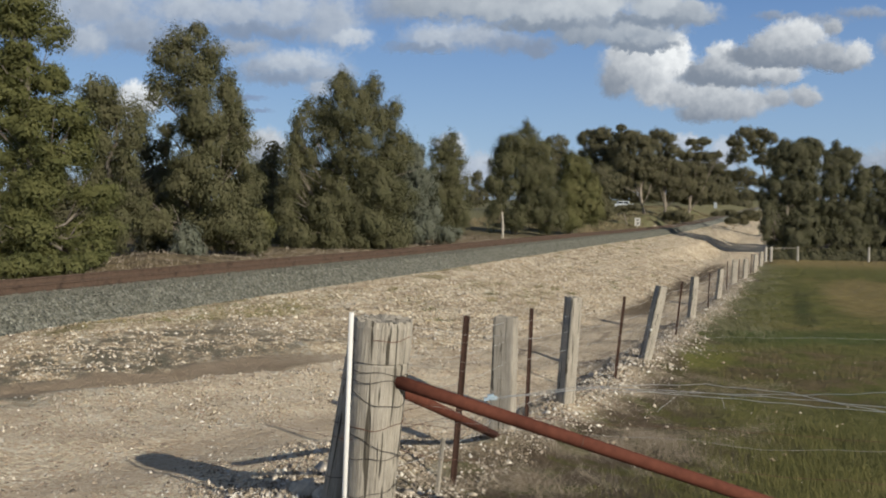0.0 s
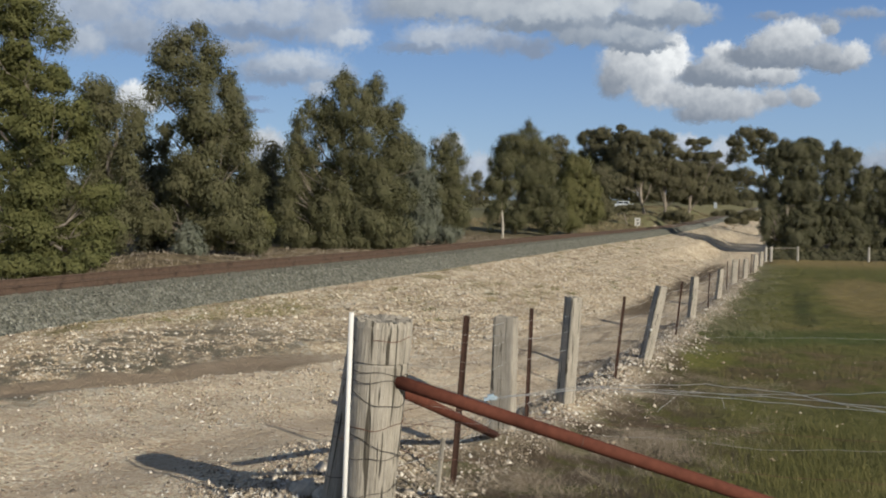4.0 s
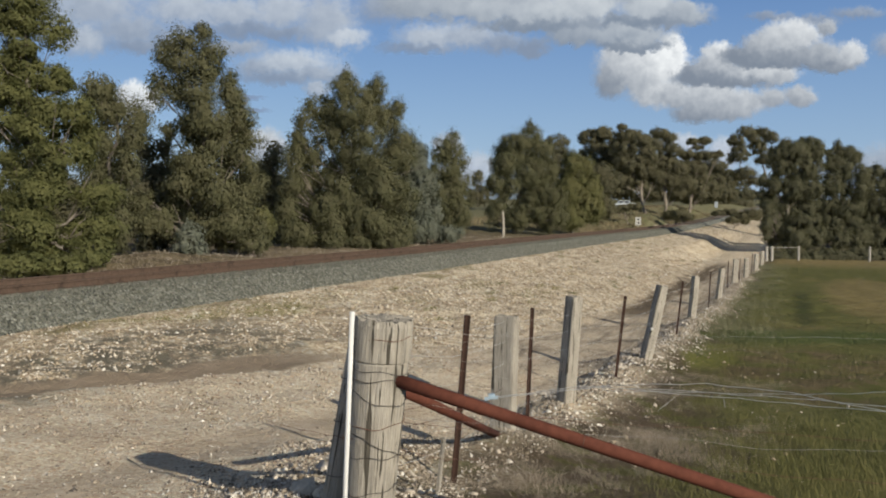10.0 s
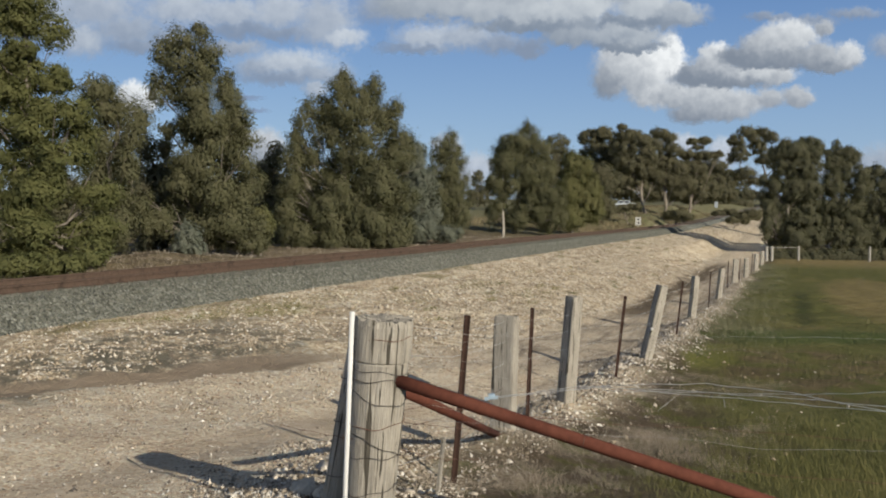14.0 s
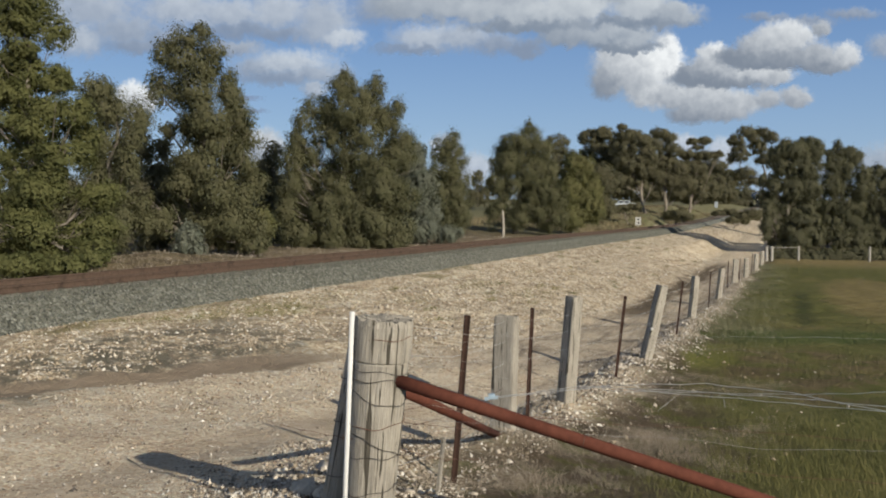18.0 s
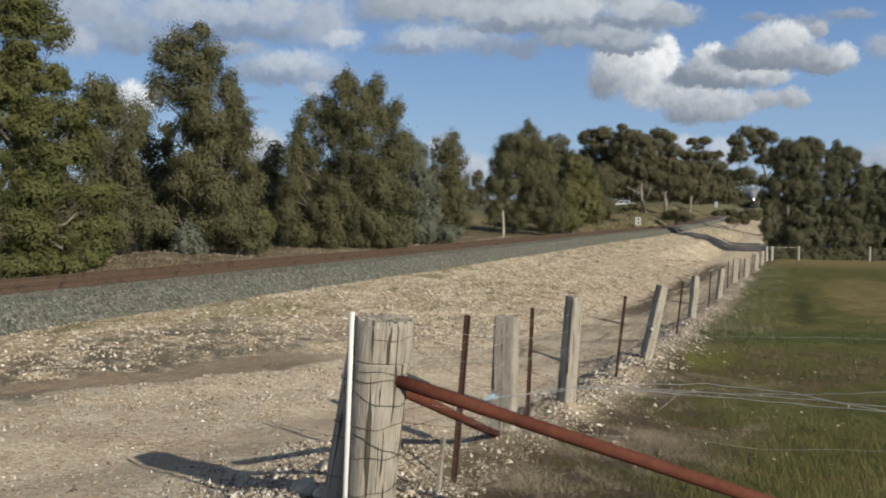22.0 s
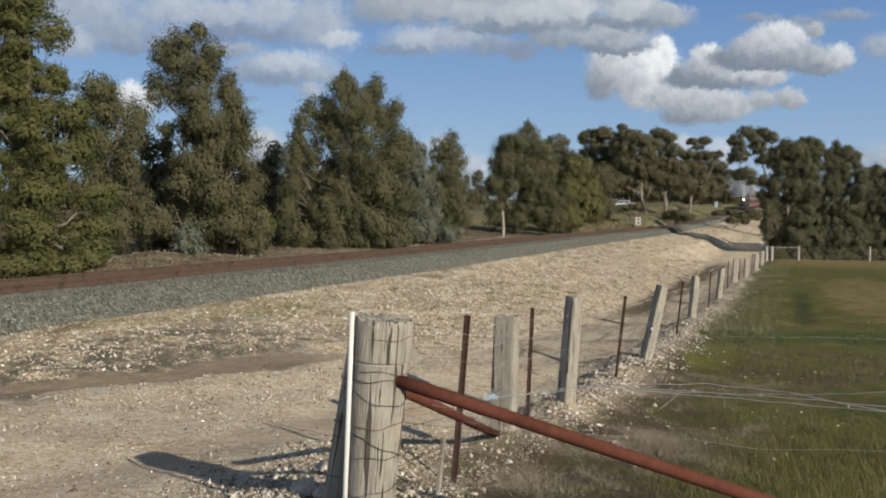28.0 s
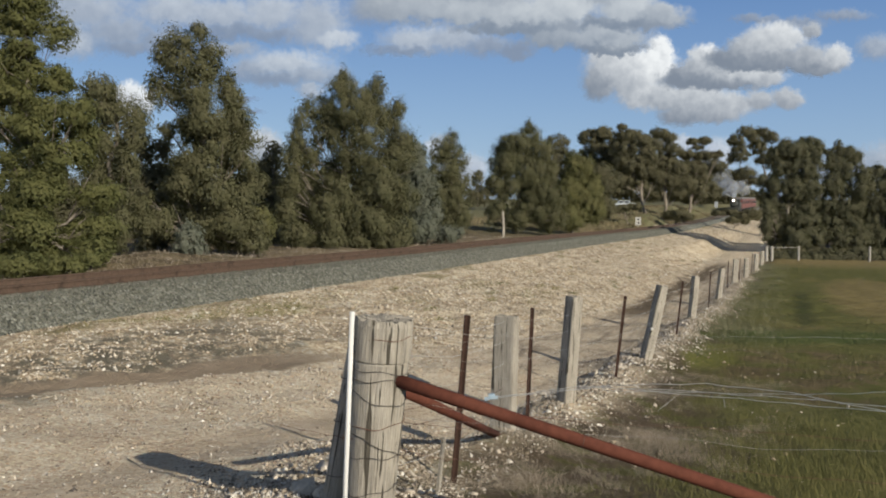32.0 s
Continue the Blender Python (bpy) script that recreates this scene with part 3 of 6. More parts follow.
def build_railway():
    bed = empty("railway_track", Matrix(), "rusty single railway track on blue-grey crushed ballast", "railway track", kind="structure")
    sec = [(-18.6, -0.75), (-17.3, -0.2), (-16.9, -0.17), (-13.75, -0.17), (-13.45, -0.2), (-12.75, -0.78)]
    v, f = along(sec[::-1], LINE_Y, rail)
    k = Mat("ballast_bed", 0.95)
    cc = k.cells(17, out="Color")
    sp = k.node("ShaderNodeSeparateColor")
    k.put(sp.inputs[0], cc)
    k.colour(k.ramp(sp.outputs[0], [(0.0, (0.055, 0.058, 0.05)), (0.5, (0.165, 0.172, 0.150)), (1.0, (0.30, 0.305, 0.265))]))
    k.bump(k.math("MULTIPLY", k.cells(17), -1.0), 1.0, 0.05)
    add_part("ballast_bed", mesh_of("ballast_bed", v, f, [k.m]), bed)
    head = [(-0.068, -0.168), (-0.068, -0.155), (-0.012, -0.13), (-0.012, -0.045), (-0.036, -0.035), (-0.036, -0.004), (-0.03, 0), (0.03, 0), (0.036, -0.004), (0.036, -0.035), (0.012, -0.045), (0.012, -0.13), (0.068, -0.155), (0.068, -0.168)]
    for x in (NEAR_RAIL, FAR_RAIL):
        v, f = along([(x + a, b) for a, b in head], LINE_Y, rail)
        add_part("rail", mesh_of("rail", v, f, [M_RAIL]), bed)
    sleeper = mesh_of("sleeper", *box(-1.25, -0.11, -0.1, 1.25, 0.11, 0.0, 0.015), [M_CONCRETE])
    for y in np.arange(-6, 130, 0.685):
        add_part("sleeper", sleeper, bed, Matrix.Translation((MID, y, float(rail(y)) - 0.165)))
    r = np.random.default_rng(21)
    n = 56000
    y = 2 + 118 * r.random(n) ** 1.7
    x = r.uniform(-14.35, -12.6, n)
    dz = np.interp(x, [-13.75, -13.45, -12.75, -12.6], [-0.17, -0.2, -0.78, -0.8])
    size = r.uniform(0.022, 0.05, n)
    tagged(add_part("ballast_stones", stones("ballast_stones", np.stack([x, y, rail(y) + dz + 0.008], -1), size, M_BALLAST, 22, 0.85, True), bed), "blue-grey crushed rock ballast", kind="stuff")


build_railway()


# ---- trees ----
RIGHT = Vector((math.cos(radians(22.3)), math.sin(radians(22.3)), 0))
AWAY = Vector((-RIGHT.y, RIGHT.x, 0))
SWAYING = []


def leaf_cloud(r, count, ru, rw, leaf, droop, spray, others=(), gap=1.5):
    """Narrow leaves in rounded sprays over an ellipsoid's skin: (count, 3, 3) about its middle; none deep inside the other masses."""
    rr = np.array([ru, ru * 0.9, rw])
    spray = min(spray, 0.62 * min(ru, rw))
    area = 4 * math.pi * ((ru * ru) ** 1.6 / 3 + 2 * (ru * rw) ** 1.6 / 3) ** 0.625
    n = max(9, int(gap * area / (math.pi * spray ** 2)))
    d = r.normal(size=(n, 3))
    d /= np.linalg.norm(d, axis=1)[:, None]
    size = spray * r.uniform(0.45, 1.4, n)
    c = d * np.maximum(rr[None] - 0.6 * size[:, None], 0.3 * rr) * (1 - 0.55 * r.random(n) ** 2.2)[:, None]
    keep = np.ones(n, bool)
    for o, ou, ow in others:
        keep &= (((c - o) / np.array([ou, ou * 0.9, ow])) ** 2).sum(1) > 0.16
    c, d, size = c[keep], d[keep], size[keep]
    form = r.uniform(0.65, 1.35, (len(c), 3)) * np.array([1, 1, 0.85 + 0.3 * min(droop, 1.5)])
    per = np.maximum(6, (count / n * (size / spray) ** 2)).astype(int)
    c, d, size, form = c.repeat(per, 0), d.repeat(per, 0), size.repeat(per), form.repeat(per, 0)
    n = len(c)
    # leaves fill each spray's outer shell and hang from it
    o = r.normal(size=(n, 3)) * 0.9 + d * 0.55 + np.array([0, 0, 0.25])
    o /= np.linalg.norm(o, axis=1)[:, None]
    loose = np.where(r.random(n) < 0.07, r.uniform(1.0, 1.35, n), r.random(n) ** 0.55)
    p = c + o * (size * loose)[:, None] * form
    nrm = o * 1.1 + d * 0.6 + r.normal(0, 0.3, (n, 3)) + np.array([0, 0, 0.2])
    nrm /= np.linalg.norm(nrm, axis=1)[:, None] + 1e-9
    a = r.normal(size=(n, 3)) * 0.8
    a[:, 2] -= droop
    a -= nrm * (a * nrm).sum(1)[:, None]
    a /= np.linalg.norm(a, axis=1)[:, None] + 1e-9
    b = np.cross(nrm, a)
    ln = leaf * r.uniform(0.6, 1.4, n)[:, None]
    w = ln * r.uniform(0.14, 0.26, n)[:, None]
    return np.stack([p - b * w, p + b * w, p + a * ln], 1)


STYLE = {  # leaf length, droop, spray size, leaves per square metre of skin, pale trunk
    "green": (0.115, 0.1, 0.40, 370, False),
    "olive": (0.125, 1.6, 0.42, 340, False),
    "yellow": (0.19, 1.5, 0.42, 300, False),
    "blue": (0.16, 1.4, 0.36, 380, False),
    "dark": (0.25, 0.6, 0.50, 105, True),
    "pale": (0.18, 1.6, 0.34, 280, True),
    "right": (0.19, 1.2, 0.42, 215, False),
}
TREE_WORDS = {
    "green": "bushy bright green wattle tree swaying beside the railway",
    "olive": "tall olive-green gum tree with drooping windblown leaves",
    "yellow": "slender yellowish-green gum tree in the trackside row",
    "blue": "blue-grey leaved gum tree in the trackside row",
    "dark": "distant tall gum tree with pale trunk and open crown",
    "pale": "gum tree with a slim white trunk beside the railway",
    "right": "dense dull green gum tree at the paddock's end",
}


def grow(name, look_, plan, lobes):
    """A tree in parts: trunk, limbs and one crown mass a lobe; lobes are (across, height, half width, half height)."""
    x, y = plan
    seed = int(abs(x * 31 + y * 7)) + len(lobes)
    r = np.random.default_rng(seed)
    leaf, droop, spray, dense, pale = STYLE[look_]
    far = max(1.0, math.hypot(x, y) / 150)
    leaf, spray, dense = leaf * far, spray * far ** 0.7, dense / far ** 2
    z = float(ground(x, y)) - 0.05
    base = Vector((x, y, z))
    words = "low %s bush under the trackside trees" % {"yellow": "yellowish green", "olive": "olive-green", "green": "bright green", "blue": "grey-green", "dark": "dark green", "right": "dull grey-green"}[look_] if name == "bush" else TREE_WORDS[look_]
    tree = empty({"wattle": "wattle_tree", "bush": "bush"}.get(name, "tree"), Matrix.Translation(base), words, "bush" if name == "bush" else "tree", "trees along the railway" if look_ != "right" else "trees behind the paddock")
    top = max(c for _, c, _, _ in lobes) - z
    thick = {"dark": 0.012, "pale": 0.0065}.get(look_, 0.018) * top + 0.05
    lean = sum(l[0] for l in lobes) / len(lobes)
    bark = M_BARK if name == "lone_gum" else M_FAR_BARK if look_ == "dark" else M_PALE_BARK if pale else M_BARK
    spine = [Vector((0, 0, -0.1))]
    for k in range(1, 7):
        f = k / 6
        spine.append(RIGHT * (lean * f + float(r.normal(0, 0.02)) * top * 0.5) + AWAY * float(r.normal(0, 0.015)) * top + Vector((0, 0, f * top * 0.86)))
    v, f = tube(spine, [thick * (1.25 - 0.17 * k) for k in range(7)], 9)
    trunk = add_part("trunk", mesh_of("trunk", v, f, [bark], True), tree)
    mids = [RIGHT * u + AWAY * float(r.uniform(-0.5, 0.5)) * min(3.0, 0.25 * top) * (1.1 - 0.8 * (h - z) / top) + Vector((0, 0, h - z)) for u, h, ru, rw in lobes]
    for i, (u, h, ru, rw) in enumerate(lobes):
        mid = mids[i]
        near = [(np.array(mids[j] - mid), lobes[j][2], lobes[j][3]) for j in range(len(lobes)) if j != i]
        # limb from the spine up into the mass
        hz = max(0.3, mid.z - max(0.6, 0.6 * abs(u - lean) + 0.5 * rw))
        k = min(5, max(1, int(hz / (top * 0.86) * 6)))
        if look_ == "dark" and name != "lone_gum":
            k = min(k, 1 + int(r.integers(0, 2)))
        s0 = spine[k]
        bend = (s0 + mid) / 2 + Vector((0, 0, -0.12 * (mid - s0).length)) + Vector(r.normal(0, 0.08, 3))
        r0 = thick * (0.36 - 0.05 * k)
        twigs = [tube([s0, bend, mid, mid + Vector((0, 0, rw * 0.5))], [r0, r0 * 0.7, r0 * 0.4, r0 * 0.12], 6)]
        for _ in range(3):
            e = mid + Vector((r.normal(0, 0.5) * ru, r.normal(0, 0.5) * ru, r.normal(0.1, 0.5) * rw))
            twigs.append(tube([bend, (bend + e) / 2 + Vector((0, 0, 0.1)), e], [r0 * 0.45, r0 * 0.3, r0 * 0.08], 5))
        v, f = joined(twigs)
        add_part("limb", mesh_of("limb", v, f, [bark], True), trunk)
        area = 4 * math.pi * ru * max(ru, rw)
        q = leaf_cloud(r, max(300, int(area * dense)), ru, rw, leaf, droop, spray, near)
        crown = add_part("crown", poly_mesh("crown", q, [LEAVES["olive" if look_ == "pale" else look_]]), tree, Matrix.Translation(mid))
        if math.hypot(x, y) < 110:
            SWAYING.append((crown, mid.copy(), h - z, top, x + u, seed))
    return tree


def build_trees():
    grow("back_gum", "dark", (-24.0, 520.0), [(-1.29, 4.00, 5.24, 2.99), (3.92, 3.67, 4.49, 2.62), (9.13, 3.35, 4.49, 2.62)])
    grow("bush", "dark", (-9.2, 152.0), [(-0.17, -1.73, 1.32, 0.55), (1.36, -1.15, 1.54, 0.66), (3.09, -0.68, 1.32, 0.77), (1.94, -1.92, 0.88, 0.55)])
    grow("bush", "dark", (-19.9, 150.0), [(0.46, -0.91, 1.79, 0.78), (2.11, -1.10, 2.01, 1.01), (3.47, -1.59, 1.01, 0.56)])
    grow("tall_gum", "right", (5.6, 131.0), [(-5.39, 9.01, 1.57, 0.98), (-3.81, 9.49, 1.76, 1.08), (-2.70, 8.70, 1.18, 0.98), (-4.21, 7.99, 1.96, 1.18)])
    grow("bush", "yellow", (-21.6, 31.5), [(-0.10, 1.12, 0.57, 0.51), (0.05, 0.58, 0.63, 0.51), (-0.40, 0.28, 0.51, 0.40)])
    grow("gum", "dark", (-28.0, 31.0), [(0.52, 4.21, 0.60, 0.72), (1.15, 4.21, 0.54, 0.54), (1.15, 3.33, 0.84, 0.78), (0.68, 2.28, 0.90, 0.96), (1.51, 2.18, 0.84, 0.96), (0.52, 0.93, 0.96, 0.90), (1.51, 0.72, 0.90, 0.90), (2.29, 0.61, 0.78, 0.84), (0.73, -0.04, 1.02, 0.60)])
    grow("wattle", "green", (-22.2, 20.0), [(0.01, 7.80, 1.03, 0.49), (-0.89, 7.35, 0.62, 0.53), (0.60, 7.05, 0.70, 0.66), (-0.53, 7.01, 0.62, 0.49), (-0.08, 7.30, 0.62, 0.45), (-0.57, 6.44, 0.62, 0.35), (-1.21, 6.81, 0.45, 0.62), (0.04, 5.72, 1.27, 0.53), (0.93, 5.38, 0.56, 0.41), (-0.98, 5.65, 0.53, 0.62), (-0.62, 4.33, 0.62, 0.51), (1.74, 4.45, 0.62, 0.62), (0.63, 4.44, 0.86, 0.58), (-1.21, 4.58, 0.49, 0.70), (0.04, 3.40, 0.95, 0.45), (1.26, 3.11, 0.95, 0.62), (-0.92, 3.29, 0.53, 0.66), (-1.25, 2.25, 0.53, 0.82), (0.45, 1.99, 0.95, 0.56), (1.65, 1.99, 0.90, 0.62), (-0.57, 1.00, 0.74, 0.66), (0.27, 0.79, 0.95, 0.62), (1.11, 0.68, 0.86, 0.62), (1.79, 0.82, 0.74, 0.66), (-0.35, 2.61, 0.74, 0.53), (-1.34, 0.82, 0.62, 0.72), (-0.35, 4.97, 0.74, 0.41), (-1.07, 4.90, 0.53, 0.49), (0.36, 3.93, 0.82, 0.45), (-0.71, 3.86, 0.70, 0.49), (1.61, 3.68, 0.62, 0.49), (0.90, 2.52, 0.70, 0.49), (-1.07, 1.63, 0.62, 0.53), (0.01, 1.36, 0.74, 0.49), (2.24, 0.29, 0.70, 0.41), (0.54, 0.29, 0.90, 0.41), (-0.71, 0.32, 0.82, 0.45), (0.04, 6.47, 0.53, 0.29), (1.44, 4.04, 0.53, 0.41), (-0.71, 5.20, 0.78, 0.45), (-0.14, 4.65, 0.78, 0.45), (-0.39, 6.15, 0.74, 0.33), (-1.07, 6.01, 0.49, 0.45)])
    grow("gum", "olive", (-25.3, 26.3), [(-0.18, 6.14, 0.88, 0.57), (-0.36, 5.51, 0.78, 0.52), (0.22, 5.29, 0.93, 0.65), (-0.05, 4.21, 1.04, 0.78), (0.31, 3.26, 0.93, 0.78), (0.09, 1.91, 1.14, 0.91), (0.58, 0.78, 1.14, 0.88), (1.13, 5.02, 0.67, 0.67), (1.31, 4.25, 0.52, 0.67), (1.08, 3.13, 0.57, 0.78), (1.26, 1.55, 0.41, 0.52), (1.44, 0.78, 0.47, 0.57), (-0.63, 3.13, 0.62, 0.62), (-0.36, 2.58, 0.73, 0.62)])
    grow("gum", "olive", (-23.1, 29.4), [(0.04, 8.79, 0.47, 0.41), (-0.34, 8.36, 0.44, 0.44), (-0.87, 8.31, 0.63, 0.58), (-1.53, 7.86, 0.55, 0.69), (-0.60, 7.52, 0.88, 0.91), (0.66, 7.95, 0.60, 0.60), (0.38, 7.29, 0.82, 0.66), (-1.75, 6.35, 0.69, 0.77), (-0.82, 6.35, 0.74, 0.69), (0.04, 6.26, 0.91, 0.88), (1.16, 6.26, 0.55, 0.82), (-1.49, 4.80, 0.52, 0.38), (0.47, 5.16, 1.21, 0.82), (1.95, 4.59, 0.66, 0.82), (-0.27, 4.40, 0.82, 0.60), (0.76, 4.11, 1.15, 0.82), (1.95, 3.49, 0.74, 0.77), (-0.87, 3.20, 0.82, 0.60), (1.05, 3.15, 0.82, 0.55), (-0.15, 2.39, 0.93, 0.60), (0.93, 2.10, 1.10, 0.71), (1.62, 1.86, 0.82, 0.77), (-0.87, 1.72, 0.77, 0.66), (0.14, 0.86, 0.99, 0.66), (1.28, 0.91, 0.99, 0.71), (2.00, 2.51, 0.71, 0.60), (-2.15, 1.86, 0.27, 0.33), (-2.35, 1.05, 0.38, 0.38), (-0.63, 4.97, 0.66, 0.44), (-0.15, 3.30, 0.99, 0.60), (0.38, 3.11, 0.82, 0.55), (-0.63, 2.39, 0.82, 0.60), (1.14, 4.83, 0.71, 0.60), (-1.34, 0.91, 0.66, 0.60), (-0.39, 0.19, 0.93, 0.49), (0.93, 0.14, 1.10, 0.49), (2.00, 0.62, 0.77, 0.71), (2.19, -0.05, 0.82, 0.38), (1.33, 5.78, 0.60, 0.66), (1.71, 5.16, 0.60, 0.60), (1.05, 6.93, 0.44, 0.49)])
    grow("gum", "dark", (-28.4, 42.8), [(0.07, 4.45, 0.65, 0.77), (-0.27, 3.54, 0.77, 0.77), (0.00, 2.41, 1.04, 1.00), (-0.33, 1.27, 1.08, 1.00), (0.20, 0.26, 1.08, 0.92), (0.54, 1.94, 0.92, 1.08), (-0.74, 2.61, 0.77, 1.00), (0.74, 0.26, 0.85, 1.00), (-0.53, -0.24, 1.15, 0.62), (0.54, -0.54, 1.15, 0.54)])
    grow("gum", "olive", (-22.5, 40.4), [(0.15, 8.39, 0.42, 0.46), (0.21, 7.72, 0.98, 0.70), (1.83, 7.75, 0.63, 0.63), (2.87, 6.69, 0.63, 0.67), (2.56, 5.77, 0.63, 0.67), (-1.13, 6.69, 1.05, 0.81), (-1.92, 6.05, 0.70, 0.70), (0.52, 6.50, 1.47, 1.05), (1.65, 6.81, 0.63, 0.70), (-2.56, 5.28, 0.56, 0.56), (-2.04, 4.49, 1.19, 0.88), (-0.76, 5.31, 1.05, 0.88), (1.31, 5.19, 1.26, 0.88), (3.23, 4.89, 0.88, 0.60), (2.71, 4.03, 1.33, 0.88), (-1.46, 3.45, 1.26, 0.88), (0.52, 4.15, 1.19, 0.84), (1.25, 3.03, 1.40, 0.84), (-1.80, 2.17, 1.05, 1.05), (-0.12, 2.54, 0.91, 0.70), (0.27, 1.62, 1.47, 1.05), (2.19, 2.30, 1.40, 1.05), (3.23, 1.84, 1.05, 1.05), (-1.80, 0.77, 1.26, 0.98), (-0.12, 0.53, 1.47, 0.98), (1.71, 0.62, 1.40, 0.98), (2.93, 0.28, 1.05, 0.88), (-0.12, 3.45, 1.05, 0.77), (2.01, 3.30, 1.05, 0.77), (-0.88, 1.47, 1.05, 0.91), (1.10, 1.26, 1.05, 0.77), (-2.26, -0.05, 1.19, 0.70), (-0.73, -0.33, 1.40, 0.63), (1.10, -0.33, 1.40, 0.63), (2.62, -0.33, 1.19, 0.56), (1.10, 7.11, 0.77, 0.63), (2.07, 6.14, 0.91, 0.77), (-0.43, 5.89, 1.05, 0.77), (-2.56, 3.76, 0.84, 0.77), (-2.62, 2.54, 0.77, 0.91), (-2.71, 1.17, 0.84, 0.91)])
    grow("gum", "blue", (-22.6, 51.2), [(-0.34, 4.99, 0.77, 0.60), (-0.60, 3.95, 1.20, 1.11), (0.03, 2.69, 1.20, 1.20), (-0.60, 1.87, 1.03, 1.11), (0.14, 0.98, 1.37, 1.20), (-0.52, 0.01, 1.45, 0.94)])
    grow("gum", "olive", (-22.0, 55.7), [(-0.18, 5.93, 0.55, 0.64), (-0.86, 5.29, 1.10, 0.91), (0.17, 4.74, 0.91, 1.10), (-0.70, 3.94, 1.37, 1.19), (0.09, 2.83, 1.19, 1.28), (-0.70, 1.95, 1.55, 1.28), (0.33, 1.08, 1.01, 1.19), (-0.30, 0.20, 1.55, 0.91)])
    grow("gum", "pale", (-20.7, 62.7), [(-0.0, 2.2, 0.66, 0.57), (-0.2, 1.3, 0.53, 0.44), (0.1, 4.5, 0.88, 0.96), (-0.6, 3.0, 0.79, 0.79), (0.6, 2.8, 0.70, 0.70)])
    grow("gum", "olive", (-22.3, 70.7), [(1.11, 8.06, 0.39, 0.68), (1.31, 7.08, 1.24, 1.07), (-0.01, 6.54, 1.52, 1.02), (-1.04, 6.00, 0.96, 0.79), (1.85, 5.80, 1.58, 1.47), (0.08, 5.22, 1.92, 1.35), (-1.19, 4.82, 1.13, 1.13), (-1.29, 3.25, 1.35, 1.13), (0.97, 4.04, 2.14, 1.47), (2.44, 3.84, 1.41, 1.58), (1.85, 2.27, 1.69, 1.24), (1.36, 1.00, 1.92, 1.47), (0.08, 0.11, 1.35, 1.07), (3.12, 0.11, 1.69, 1.24), (-1.78, 0.21, 0.79, 1.35), (3.22, 1.88, 1.47, 1.35)])
    grow("gum", "yellow", (-18.7, 76.5), [(0.06, 4.98, 1.19, 0.95), (1.20, 4.67, 0.89, 0.95), (0.37, 3.64, 1.67, 1.31), (-0.25, 2.50, 1.67, 1.43), (1.61, 2.71, 1.31, 1.31), (0.68, 1.16, 2.02, 1.43), (2.13, 0.85, 1.07, 1.31), (-0.35, 0.23, 1.55, 1.19)])
    grow("back_gum", "dark", (-42.8, 47.2), [(-0.4, 6.1, 0.88, 1.43), (0.0, 2.7, 1.59, 1.99), (0.4, -0.1, 1.99, 1.99), (-1.0, 0.3, 1.59, 1.99)])
    grow("back_gum", "dark", (-37.5, 55.8), [(-0.2, 3.2, 1.75, 1.75), (0.2, 0.6, 2.63, 2.63), (-1.5, -0.2, 1.75, 1.97), (2.0, 1.9, 1.31, 2.19)])
    grow("back_gum", "dark", (-34.4, 72.2), [(1.1, 3.0, 2.66, 2.66), (4.2, 2.0, 2.12, 2.92), (-3.2, 0.9, 3.19, 2.66), (1.1, -0.7, 3.19, 1.59)])
    grow("back_gum", "dark", (-24.0, 108.8), [(1.1, 4.2, 2.48, 2.48), (-0.4, 1.3, 2.92, 2.19), (-6.2, 2.0, 2.92, 2.92), (1.7, 0.5, 1.75, 1.31)])
    grow("back_gum", "dark", (-36.2, 211.7), [(-2.8, 9.1, 6.97, 3.63), (5.6, 9.1, 6.97, 3.63), (12.5, 8.4, 5.58, 3.35), (-5.6, 4.9, 6.97, 3.35), (1.4, 4.2, 6.97, 3.35), (8.4, 4.2, 6.97, 3.35), (15.3, 3.5, 6.14, 3.07)])
    grow("back_gum", "dark", (-38.9, 437.2), [(-5.6, 3.0, 8.37, 5.02), (4.2, 1.9, 6.69, 3.90), (13.9, -0.9, 8.37, 2.79)])
    grow("back_gum", "dark", (-40.9, 630.6), [(-11.2, 13.8, 7.17, 8.76), (-2.0, 12.2, 7.97, 10.36), (7.2, 9.8, 7.17, 8.76), (14.3, 5.0, 4.78, 4.78), (-8.0, 4.6, 9.56, 5.58), (4.0, 2.6, 9.56, 3.98)])
    grow("bush", "green", (-18.9, 17.6), [(-0.8, 0.0, 0.94, 0.34), (0.3, 0.0, 0.78, 0.31), (1.2, 0.2, 0.47, 0.28)])
    grow("bush", "blue", (-20.3, 25.1), [(-0.0, 0.4, 0.54, 0.54), (-0.3, 0.0, 0.33, 0.29), (0.3, 0.0, 0.33, 0.25)])
    grow("bush", "blue", (-21.3, 47.4), [(0.3, 0.0, 1.38, 0.76), (-1.2, -0.7, 1.17, 0.48), (1.9, -0.3, 1.04, 0.48)])
    grow("bush", "dark", (-15.0, 128.7), [(-0.4, -0.3, 1.49, 0.58), (0.8, -0.8, 1.16, 0.50)])
    grow("bush", "dark", (-20.5, 115.7), [(0.8, 0.8, 1.22, 0.46), (-0.8, 0.6, 1.07, 0.46), (-1.9, 0.3, 1.07, 0.38)])
    grow("back_gum", "dark", (-49.9, 46.4), [(-1.2, 2.3, 3.29, 2.47), (2.1, 1.1, 2.47, 2.47), (-2.9, -0.9, 2.47, 1.65), (0.8, -1.4, 2.88, 1.48)])
